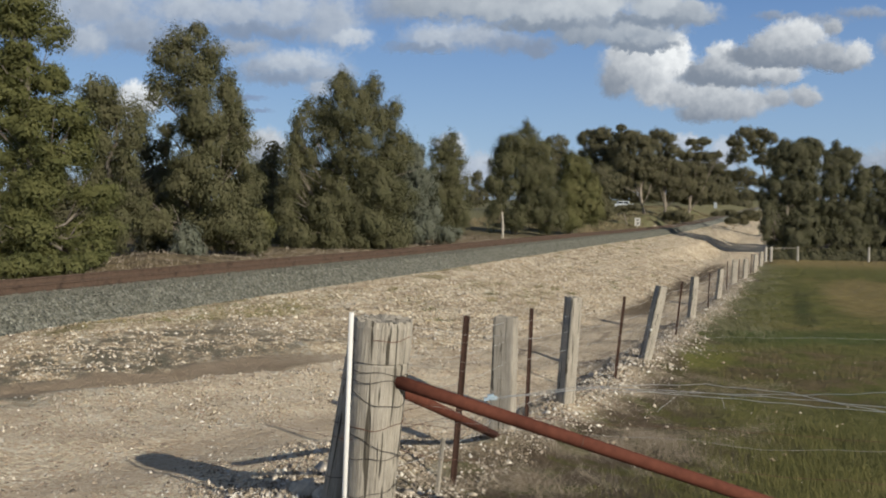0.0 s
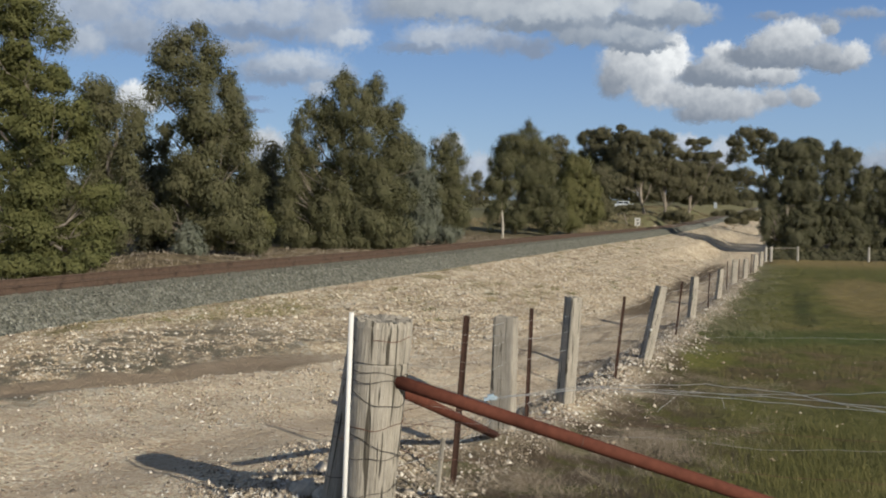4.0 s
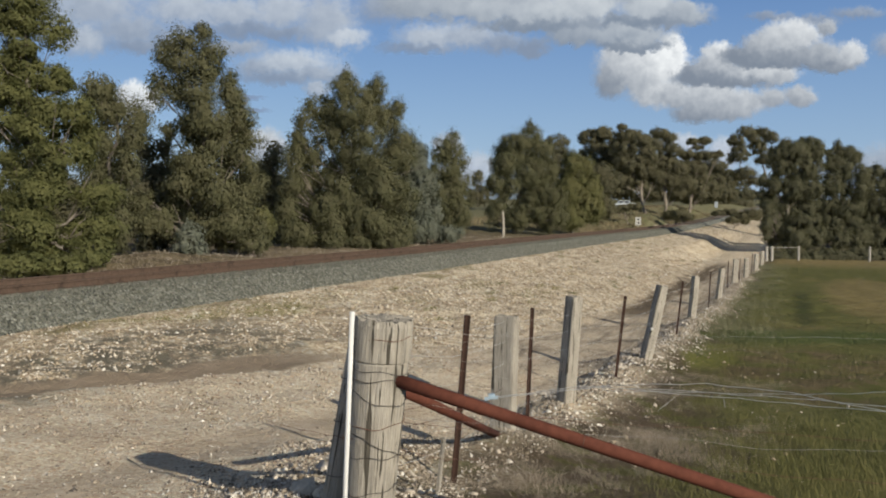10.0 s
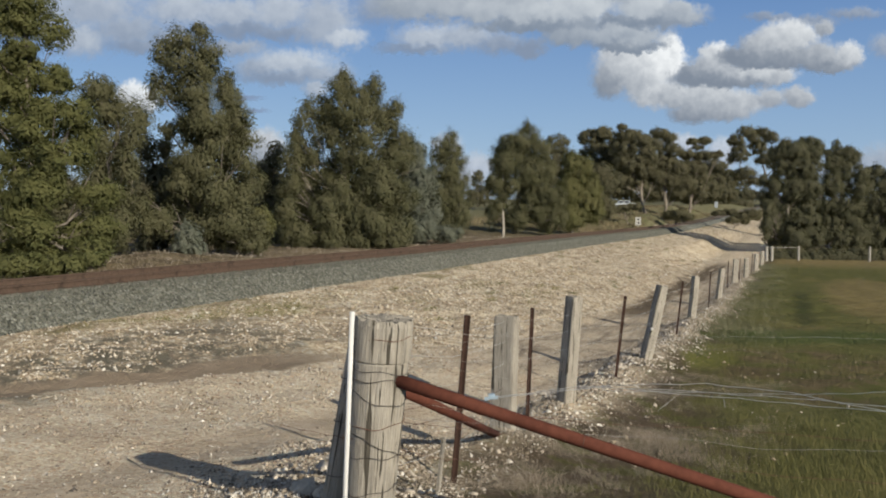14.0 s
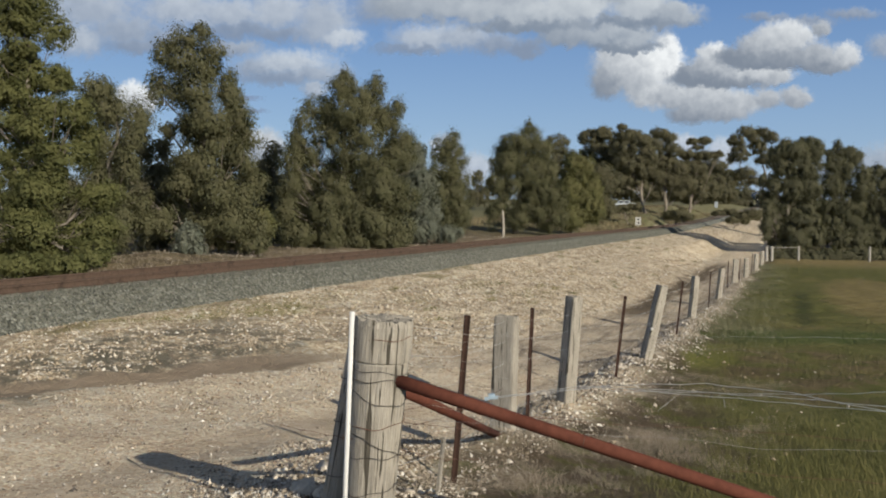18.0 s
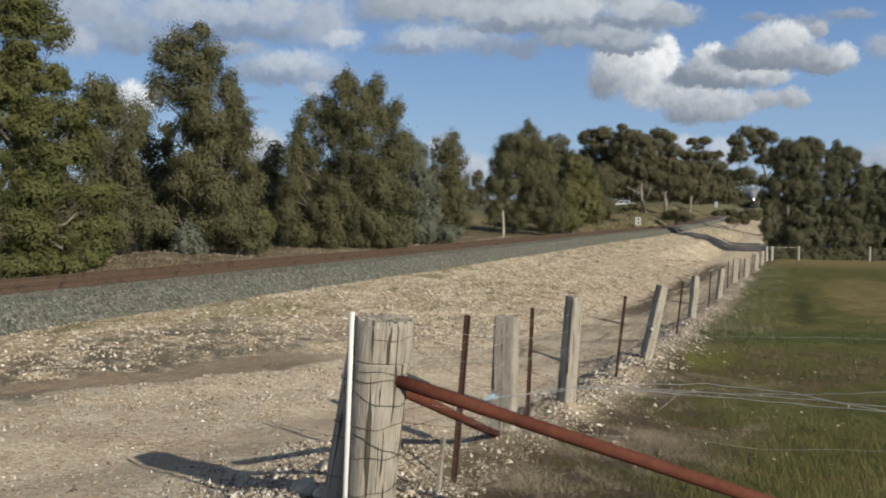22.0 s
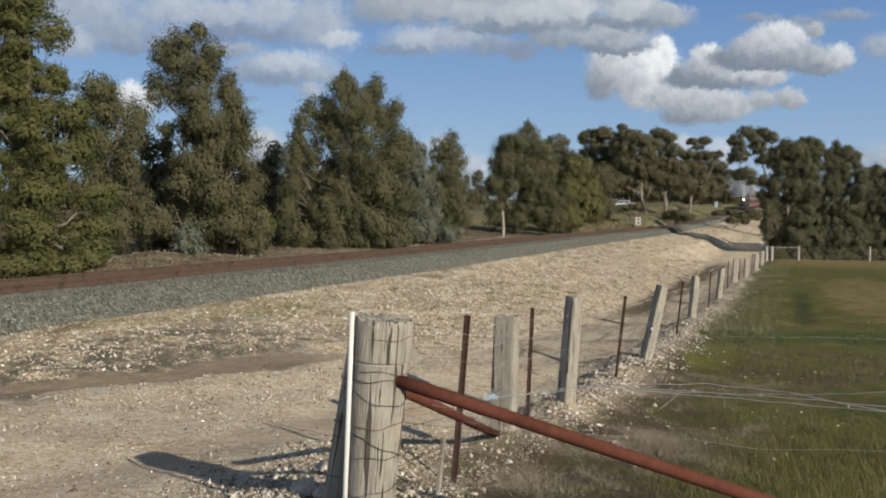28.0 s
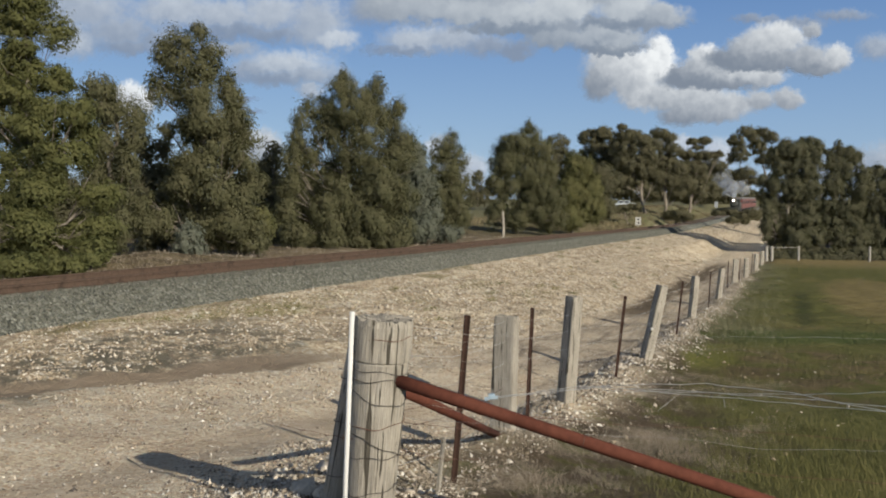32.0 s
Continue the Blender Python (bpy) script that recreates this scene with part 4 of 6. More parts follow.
    grow("back_gum", "dark", (-45.6, 56.8), [(-0.5, 2.4, 2.32, 2.79), (1.9, -0.4, 2.79, 1.86), (-1.9, -0.8, 2.32, 1.86), (3.7, 1.9, 1.86, 2.32)])
    grow("back_gum", "dark", (-40.8, 71.7), [(-1.6, 2.0, 2.72, 2.72), (1.6, 0.3, 3.27, 2.45), (-3.8, -0.8, 2.72, 1.91), (3.8, 3.0, 2.18, 2.72)])
    grow("farm_tree", "dark", (-64.8, 178.4), [(0.0, 6.1, 1.77, 2.02), (-1.0, 2.1, 2.52, 2.52), (1.3, 2.7, 1.77, 2.52)])
    grow("tall_gum", "dark", (-35.8, 136.4), [(0.0, 10.6, 2.23, 1.86), (-1.9, 8.1, 2.60, 2.42), (1.4, 7.6, 2.79, 2.42), (-0.0, 4.8, 2.79, 2.42)])
    grow("tall_gum", "dark", (-31.0, 144.8), [(0.64, 12.84, 2.45, 1.22), (-1.49, 12.17, 2.00, 1.56), (1.90, 10.62, 2.89, 1.78), (-0.52, 9.36, 2.89, 2.00), (2.86, 7.91, 2.45, 2.00), (0.44, 5.97, 3.12, 2.23), (-0.52, 3.26, 2.89, 1.67)])
    grow("tall_gum", "dark", (-21.7, 139.9), [(-4.40, 13.33, 0.95, 0.53), (-3.21, 12.05, 2.31, 1.16), (-1.38, 11.23, 2.31, 1.37), (-4.12, 10.13, 2.52, 1.68), (-0.92, 8.94, 2.52, 1.68), (-3.21, 7.39, 2.73, 1.68), (-0.47, 6.29, 2.31, 1.37), (-4.58, 5.01, 2.10, 1.47), (-2.11, 4.65, 1.89, 0.95), (1.36, 5.56, 1.68, 1.05)])
    grow("tall_gum", "dark", (-20.8, 153.3), [(-1.05, 13.14, 1.83, 1.03), (0.44, 12.35, 1.60, 1.03), (-2.04, 11.26, 2.06, 1.37), (0.94, 10.26, 2.29, 1.60), (-1.05, 8.07, 2.74, 1.83), (1.94, 7.08, 2.52, 1.83), (0.25, 5.09, 2.74, 1.49), (3.43, 4.59, 2.06, 1.49), (2.43, 2.71, 1.72, 1.03)])
    grow("tall_gum", "dark", (-17.8, 161.0), [(0.66, 12.25, 1.43, 0.59), (2.73, 12.35, 1.43, 0.71), (1.70, 11.22, 1.19, 0.59), (-0.06, 9.87, 1.90, 0.95), (3.04, 9.56, 2.38, 0.95), (5.11, 9.87, 1.43, 0.71), (0.97, 7.50, 2.85, 1.66), (2.52, 5.43, 1.90, 1.43), (0.66, 4.19, 2.38, 1.55), (2.32, 2.64, 1.66, 1.07)])
    grow("tall_gum", "dark", (-27.5, 344.8), [(-0.83, 14.23, 5.53, 3.02), (4.20, 9.42, 4.03, 4.03), (-2.14, 8.54, 6.04, 4.03), (2.02, 4.61, 5.53, 3.52), (5.74, 3.51, 3.02, 3.02), (-4.55, 3.51, 5.03, 3.02)])
    grow("lone_gum", "dark", (-0.9, 129.1), [(-5.76, 11.12, 1.37, 0.91), (-7.19, 9.93, 1.37, 0.82), (-4.17, 9.06, 1.55, 1.10), (-2.10, 10.33, 1.19, 0.91), (-3.37, 11.12, 1.10, 0.91), (-6.56, 8.18, 1.65, 1.28), (-7.83, 7.62, 0.64, 0.91), (-2.98, 7.47, 1.55, 1.01), (-1.55, 8.34, 1.28, 0.91), (-5.76, 5.32, 1.65, 1.10), (-4.09, 4.28, 1.28, 0.73), (-2.90, 3.81, 0.64, 0.55), (-0.19, 9.29, 1.28, 0.91), (-0.91, 7.31, 1.28, 0.91), (-4.73, 10.17, 1.01, 0.73)])
    grow("gum", "right", (-0.3, 97.0), [(-1.45, 6.54, 0.89, 0.67), (-0.07, 6.78, 1.63, 0.81), (1.42, 6.42, 1.48, 0.81), (2.61, 6.60, 0.89, 0.81), (-0.97, 5.29, 1.48, 1.18), (0.82, 4.99, 1.78, 1.33), (2.37, 4.99, 1.18, 1.33), (-1.45, 3.50, 0.89, 1.33), (-0.07, 2.90, 1.63, 1.48), (1.72, 2.90, 1.63, 1.48), (-1.56, 1.41, 0.74, 1.18), (-0.37, 0.81, 1.48, 1.33), (1.42, 0.69, 1.78, 1.33), (2.61, 2.01, 0.89, 1.48), (-1.27, -0.32, 1.04, 0.59), (0.82, -0.50, 1.63, 0.59), (2.49, -0.44, 1.04, 0.59), (-1.27, -1.34, 1.04, 1.04), (-0.91, -2.23, 1.26, 1.18), (-0.01, -1.63, 1.48, 0.96), (0.34, -2.53, 1.70, 1.11), (1.72, -1.63, 1.63, 0.96), (2.08, -2.53, 1.85, 1.11), (2.73, -1.10, 0.89, 1.04), (3.09, -1.99, 1.11, 1.18), (-2.16, -0.68, 0.59, 1.04), (-1.92, 3.20, 0.67, 1.11), (-2.04, 1.89, 0.59, 0.96), (-2.04, 0.51, 0.67, 0.96), (-2.04, -0.98, 0.74, 1.04), (-2.70, 3.68, 0.52, 0.81), (-2.76, 2.24, 0.59, 0.89), (-2.70, 0.81, 0.59, 0.89), (-2.76, -0.62, 0.59, 0.89), (-2.52, -1.81, 0.67, 0.74)])
    grow("gum", "right", (4.8, 101.2), [(-0.53, 7.62, 0.45, 0.60), (-1.02, 6.76, 1.06, 0.68), (0.32, 6.64, 1.06, 0.83), (1.42, 6.03, 1.06, 0.98), (-1.33, 5.48, 1.21, 1.21), (0.08, 5.06, 1.51, 1.36), (1.72, 4.51, 0.91, 1.21), (-1.63, 3.53, 1.21, 1.51), (-0.11, 2.92, 1.66, 1.51), (1.54, 2.92, 1.06, 1.51), (-1.51, 1.09, 1.36, 1.36), (0.20, 0.79, 1.66, 1.36), (1.72, 0.91, 1.06, 1.36), (-1.02, -0.49, 1.51, 0.60), (1.11, -0.55, 1.36, 0.60), (-1.33, -1.59, 1.21, 1.06), (-0.96, -2.50, 1.44, 1.21), (0.20, -1.71, 1.51, 0.98), (0.56, -2.62, 1.74, 1.13), (1.78, -1.53, 1.06, 1.06), (2.15, -2.44, 1.29, 1.21)])
    grow("gum", "right", (9.2, 105.2), [(-1.63, 4.32, 0.93, 0.93), (-0.70, 4.88, 1.08, 0.70), (-1.95, 2.95, 1.08, 1.39), (-0.39, 3.26, 1.39, 1.39), (-1.63, 1.08, 1.24, 1.39), (-0.08, 1.26, 1.39, 1.55), (-1.32, -0.42, 1.39, 0.62), (0.86, 2.64, 1.24, 1.55), (0.86, 0.45, 1.24, 1.24), (0.55, 4.38, 0.93, 0.70), (-1.57, -1.60, 1.24, 1.08), (-1.20, -2.54, 1.47, 1.24), (-0.08, -1.66, 1.39, 1.00), (0.30, -2.60, 1.62, 1.16), (1.29, -1.48, 1.08, 1.08), (1.67, -2.41, 1.31, 1.24)])
    # three trees hidden behind the front gums, added to cast shadow bands
    grow("gum", "right", (0.2, 138.2), [(0.3, 3.7, 2.04, 2.21), (-0.3, 1.2, 1.87, 2.21), (0.9, -0.9, 2.04, 1.87)])
    grow("gum", "right", (0.3, 172.8), [(0.4, 4.7, 2.34, 2.34), (-0.4, 1.9, 2.12, 2.34), (1.2, -0.3, 2.34, 2.12)])
    grow("gum", "right", (0.1, 221.3), [(0.8, 4.8, 2.18, 2.18), (-0.5, 2.1, 2.18, 2.18), (1.4, 0.1, 2.18, 1.91)])
    grow("bush", "dark", (-12.0, 248.7), [(-1.6, -3.1, 1.87, 1.25), (1.1, -2.5, 2.03, 1.25), (3.6, -2.2, 1.56, 1.25), (0.0, -4.2, 1.56, 0.78)])
    grow("bush", "dark", (-13.2, 215.8), [(-1.4, -2.8, 1.36, 0.68), (0.8, -3.2, 1.50, 0.95), (-3.5, -1.7, 1.91, 0.68), (-0.8, -1.3, 1.91, 0.68)])
    grow("bush", "dark", (-9.7, 211.8), [(-2.4, -2.7, 1.46, 1.06), (0.0, -2.9, 1.73, 1.20), (2.4, -2.5, 1.20, 1.06)])
    grow("bush", "dark", (-8.4, 158.4), [(-0.6, -4.1, 0.50, 0.40), (0.2, -4.9, 0.60, 0.40)])
    grow("bush", "dark", (-0.6, 91.5), [(-1.0, -3.4, 0.90, 0.51), (0.1, -3.6, 0.90, 0.45), (1.2, -3.5, 0.90, 0.51)])
    grow("bush", "dark", (3.1, 94.1), [(-1.4, -3.6, 1.03, 0.51), (0.1, -3.6, 1.03, 0.51), (1.5, -3.6, 0.91, 0.46)])
    grow("bush", "dark", (7.4, 96.9), [(-1.6, -3.6, 1.04, 0.52), (-0.1, -3.7, 1.04, 0.46), (1.3, -3.6, 1.04, 0.52)])
    for bx, by in ((-0.2, 82.5), (2.8, 84.0), (5.6, 85.6), (8.6, 87.0), (11.8, 88.6), (15.0, 90.0)):
        grow("bush", "right", (bx, by), [(-1.1, -3.35, 0.85, 0.42), (0.1, -3.25, 0.95, 0.52), (1.2, -3.35, 0.85, 0.40), (0.6, -3.6, 1.1, 0.35), (-0.7, -3.6, 1.1, 0.35)])
    grow("gum", "right", (13.5, 104.8), [(-0.6, 2.7, 2.20, 1.83), (-0.0, 1.4, 3.05, 3.05), (-0.6, -2.3, 3.05, 2.20)])


build_trees()


# ---- fences ----
def gz(x, y):
    return float(ground(x, y))


def rough_post(name, half, height, seed, sides=40, taper=0.9, slab=1.0, square=False, cracks=0.2, ledge=0.0):
    """A split, weathered timber post with grooves and a broken top, standing at the origin."""
    r = np.random.default_rng(seed)
    levels = [-0.35, 0, 0.12, 0.25, 0.4, 0.55, 0.7, 0.82, 0.92, 0.975, 1.0]
    if ledge:
        levels[7:8] = [ledge - 0.012, ledge - 0.004, ledge]
    wob = np.convolve(r.normal(0, 0.035, sides + 8), np.ones(9) / 9, "valid")
    groove = np.where(r.random(sides) < cracks, r.uniform(0.015, 0.055, sides), 0)
    reach = r.uniform(0.2, 1.0, sides)
    chip = np.convolve(r.normal(0, 0.006, sides + 2), np.ones(3) / 3, "valid") * height
    verts, faces = [], []
    for j, f in enumerate(levels):
        k = (1 - (1 - taper) * max(f, 0)) * (0.95 if f == 1.0 else 1.0)
        if ledge:
            k *= 1.03 if f >= ledge else 0.955 if f > ledge - 0.006 else 1.0
        bend = 0.02 * half * math.sin(f * 5 + seed)
        for i in range(sides):
            a = 2 * math.pi * i / sides
            c, s_ = math.cos(a), math.sin(a)
            out = 1.0 if not square else min(1.32, 1 / max(abs(c), abs(s_)))
            rad = half * k * out * (1 + wob[i] - (groove[i] if f > 1 - reach[i] else 0) + r.normal(0, 0.006))
            top = height * f + (chip[i] * (f - 0.9) * 10 if f > 0.9 else 0)
            verts.append((rad * c + bend, rad * slab * s_, top))
    for j in range(len(levels) - 1):
        for i in range(sides):
            a, b = j * sides + i, j * sides + (i + 1) % sides
            faces.append((a, b, b + sides, a + sides))
    n = len(verts)
    verts.append((0, 0, height * 0.99))
    base = (len(levels) - 1) * sides
    faces += [(base + i, base + (i + 1) % sides, n) for i in range(sides)]
    return mesh_of(name, verts, faces, [M_WOOD])


def picket_mesh(height):
    """A three-bladed steel picket with wire holes' nubs, standing at the origin."""
    sec = []
    for k in range(3):
        a = radians(90 + 120 * k)
        d, e = Vector((math.cos(a), math.sin(a), 0)), Vector((-math.sin(a), math.cos(a), 0))
        sec += [d * 0.006 - e * 0.0035, d * 0.025 - e * 0.003, d * 0.025 + e * 0.003, d * 0.006 + e * 0.0035]
    v = [p + Vector((0, 0, h)) for h in (-0.3, height) for p in sec]
    n = len(sec)
    f = [(i, (i + 1) % n, (i + 1) % n + n, i + n) for i in range(n)] + [tuple(range(n, 2 * n))]
    pieces = [(v, f)]
    for k in range(6):
        pieces.append(box(-0.006, 0.023, height - 0.06 - 0.18 * k, 0.006, 0.031, height - 0.045 - 0.18 * k))
    v, f = joined(pieces)
    return mesh_of("steel_picket", v, f, [M_PICKET])


def leaned(x, y, du, dv, height, sunk=0.0):
    """A standing pose whose top leans du to the right and dv away over its height."""
    z = gz(x, y) - sunk
    axis = (RIGHT * du + AWAY * dv + Vector((0, 0, height))).normalized()
    q = Vector((0, 0, 1)).rotation_difference(axis)
    return Matrix.Translation((x, y, z)) @ q.to_matrix().to_4x4()


STRAINER = Vector((-1.981, 3.780, 0))
WIRE_HEIGHTS = (0.28, 0.5, 0.72, 0.92, 1.1)


def build_line_fence():
    """The fence that runs off along the railway."""
    group = "posts of the railway fence"
    words = "weathered grey split timber fence post"
    # x, y, half width, slab, height, lean right, seed
    posts = [(-2.42, 7.35, 0.114, 0.55, 1.11, 0.03, 3, -4, words + ", squared"), (-2.36, 9.45, 0.084, 0.95, 1.27, 0.09, 4, 60, words + ", slightly leaning"),
             (-2.16, 13.9, 0.088, 0.85, 1.27, 0.27, 5, 52, words + ", leaning hard"), (-2.45, 23.6, 0.102, 0.7, 1.15, 0.10, 6, 52, words),
             (-2.52, 33.6, 0.108, 0.7, 1.15, 0.12, 7, 50, words), (-2.55, 43.9, 0.125, 0.7, 1.15, 0.05, 8, 20, words), (-2.3, 49.5, 0.12, 0.7, 1.1, 0.04, 9, 30, words),
             (-2.1, 58.0, 0.12, 0.7, 1.1, 0.04, 10, 30, words), (-2.0, 66.0, 0.12, 0.7, 1.1, 0.04, 11, 30, words)]
    for x, y, half, slab, h, lean, seed, turn, text in posts:
        ob = new("fence_post", rough_post("fence_post", half, h, seed, 40, 0.93, slab, True, 0.05 if seed == 3 else 0.2))
        ob.matrix_basis = leaned(x, y, lean, 0, h, float(windrow(x, y)) - (0.045 if y < 45 else 0.0)) @ pose(0, 0, 0, 0, 0, turn)
        tagged(ob, text, "fence post", group)
        if seed == 5:
            knob = mesh_of("insulator", *tube([(0, 0.015, 0), (0, -0.02, 0)], [0.022, 0.018], 12), [M_WHITE], True)
            add_part("insulator", knob, ob, ob.matrix_basis.inverted() @ Matrix.Translation((-2.04, 13.75, -0.23)), "small white insulator button")
    for x, y, h, lean in ((-2.2, 5.55, 1.24, 0.10), (-2.6, 8.72, 1.2, 0.05), (-2.28, 12.0, 1.22, 0.13), (-2.26, 18.7, 1.22, 0.13), (-2.5, 29.2, 1.2, 0.05), (-2.55, 38.8, 1.2, 0.02), (-2.5, 46.6, 1.2, 0.05), (-2.2, 54.0, 1.2, 0.05)):
        ob = new("steel_picket", picket_mesh(h))
        ob.matrix_basis = leaned(x, y, lean, 0, h, float(windrow(x, y)) - (0.045 if 6 < y < 45 else -0.02 if y < 6 else 0.0)) @ pose(0, 0, 0, 0, 0, 35)
        tagged(ob, "rusty brown steel star picket in the rubble", "fence picket", "pickets of the railway fence")
    fence = empty("wire_strands", Matrix.Translation((-2.2, 5, gz(-2.2, 5))), "slack fence wires strung along the railway fence", "fence wire")
    ys = [3.8, 5.55, 7.35, 9.45, 12.0, 13.9, 18.7, 23.6, 33.6, 43.9, 58, 74]
    xs = [-1.98, -2.2, -2.4, -2.32, -2.2, -2.05, -2.2, -2.42, -2.5, -2.55, -2.1, -1.9]
    for h in WIRE_HEIGHTS:
        pts = []
        for i in range(len(ys) - 1):
            for k in (0, 0.5):
                yy, xx = ys[i] + (ys[i + 1] - ys[i]) * k, xs[i] + (xs[i + 1] - xs[i]) * k
                zz = (gz(xs[i], ys[i]) - float(windrow(xs[i], ys[i]))) * (1 - k) + (gz(xs[i + 1], ys[i + 1]) - float(windrow(xs[i + 1], ys[i + 1]))) * k + h - (0.015 if k else 0)
                pts.append((xx, yy, zz))
        v, f = tube(pts, [0.0013] * len(pts), 5)
        ob = add_part("wire", mesh_of("wire", v, f, [M_WIRE if h != 0.5 else M_OLDWIRE]), fence)
        ob.matrix_basis = fence.matrix_basis.inverted()


def build_corner():
    """The corner post with its stays, wire wraps and marker rod."""
    h = 1.33
    z = gz(STRAINER.x, STRAINER.y)
    post = new("corner_post", rough_post("corner_post", 0.114, h, 41, 96, 1.30, cracks=0.16, ledge=0.845))
    post.matrix_basis = leaned(STRAINER.x, STRAINER.y, 0.10, 0, h, gz(STRAINER.x, STRAINER.y) + 0.074)
    tagged(post, "thick weathered grey timber corner post wrapped with wire", "fence post")
    for k, (hh, tilt, turn) in enumerate(((0.30, 0.02, 0.3), (0.47, 0.035, 1.0), (0.63, 0.02, 2.2), (0.70, 0.06, 4.0), (0.82, 0.03, 0.2), (0.96, 0.05, 5.2), (1.03, 0.015, 1.5), (1.06, 0.02, 3.0), (1.24, 0.012, 0.9))):
        pts = []
        for a in np.linspace(0, 2 * math.pi, 33):
            lift = hh + tilt * math.sin(a + turn) + 0.006 * math.sin(a * 5 + k)
            rad = (0.114 + 0.0257 * lift) * (1.035 + 0.02 * math.sin(a * 3 + k * 2))
            pts.append((rad * math.cos(a), rad * math.sin(a), lift))
        v, f = tube(pts, [0.0021] * len(pts), 5)
        add_part("wire_wrap", mesh_of("wire_wrap", v, f, [M_DARKWIRE if k % 4 else M_OLDWIRE]), post)
    # timber that leans against the corner post
    prop = new("brace_post", rough_post("brace_post", 0.072, 1.32, 57, 40, 0.88, cracks=0.2))
    prop.matrix_basis = leaned(-2.264, 3.847, 0.225, -0.02, 1.3, gz(-2.264, 3.847) + 0.10)
    tagged(prop, "dark weathered timber brace leaning on the corner post", "brace post")
    for k, hh in enumerate((0.34, 0.52, 0.80, 1.02)):
        pts = [(0.075 * math.cos(a), 0.075 * math.sin(a), hh + 0.012 * math.sin(a + k)) for a in np.linspace(0, 2 * math.pi, 25)]
        add_part("wire_wrap", mesh_of("wire_wrap", *tube(pts, [0.002] * len(pts), 5), [M_DARKWIRE]), prop)
    # pipe stay that comes down on the paddock side
    stay = empty("pipe_stay", Matrix.Translation((-1.84, 3.84, z)), "red oxide steel pipe stay braced against the corner post", "pipe stay")
    a, b = Vector((-1.795, 3.771, 0.952)), Vector((-0.236, 4.41, 0.394))
    d = (b - a).normalized()
    e = a + d * ((a.z - (-0.08)) / -d.z)
    v, f = tube([a - d * 0.02, a + d * 0.4, a + d * 1.2, e], [0.0335] * 4, 20)
    ob = add_part("pipe", mesh_of("pipe", v, f, [M_PIPE], True), stay)
    ob.matrix_basis = stay.matrix_basis.inverted()
    # thin rusty wire loop round the pipe
    v, f = tube([a + d * 0.97, a + d * 0.973], [0.0348] * 2, 20)
    add_part("weld_band", mesh_of("weld_band", v, f, [M_RAIL], True), ob)
    # second stay along the railway fence
    stay = empty("pipe_stay", Matrix.Translation((-2.36, 7.08, gz(-2.36, 7.08))), "rusty steel pipe stay along the railway fence", "pipe stay")
    a, b = Vector((-1.97, 4.12, 0.83)), Vector((-2.36, 7.08, -0.255))
    v, f = tube([a, (a + b) / 2, b], [0.033] * 3, 14)
    ob = add_part("pipe", mesh_of("pipe", v, f, [M_PIPE], True), stay)
    ob.matrix_basis = stay.matrix_basis.inverted()
    # white marker rod before the post
    rod = new("marker_rod", mesh_of("marker_rod", *tube([(0, 0, -0.2), (0, 0, 0.7), (0, 0, 1.38)], [0.0125] * 3, 12), [M_WHITE], True))
    rod.matrix_basis = leaned(-2.02, 3.60, 0.063, 0, 1.38, gz(-2.02, 3.60) + 0.075)
    tagged(rod, "slim white painted marker rod beside the corner post", "marker rod")


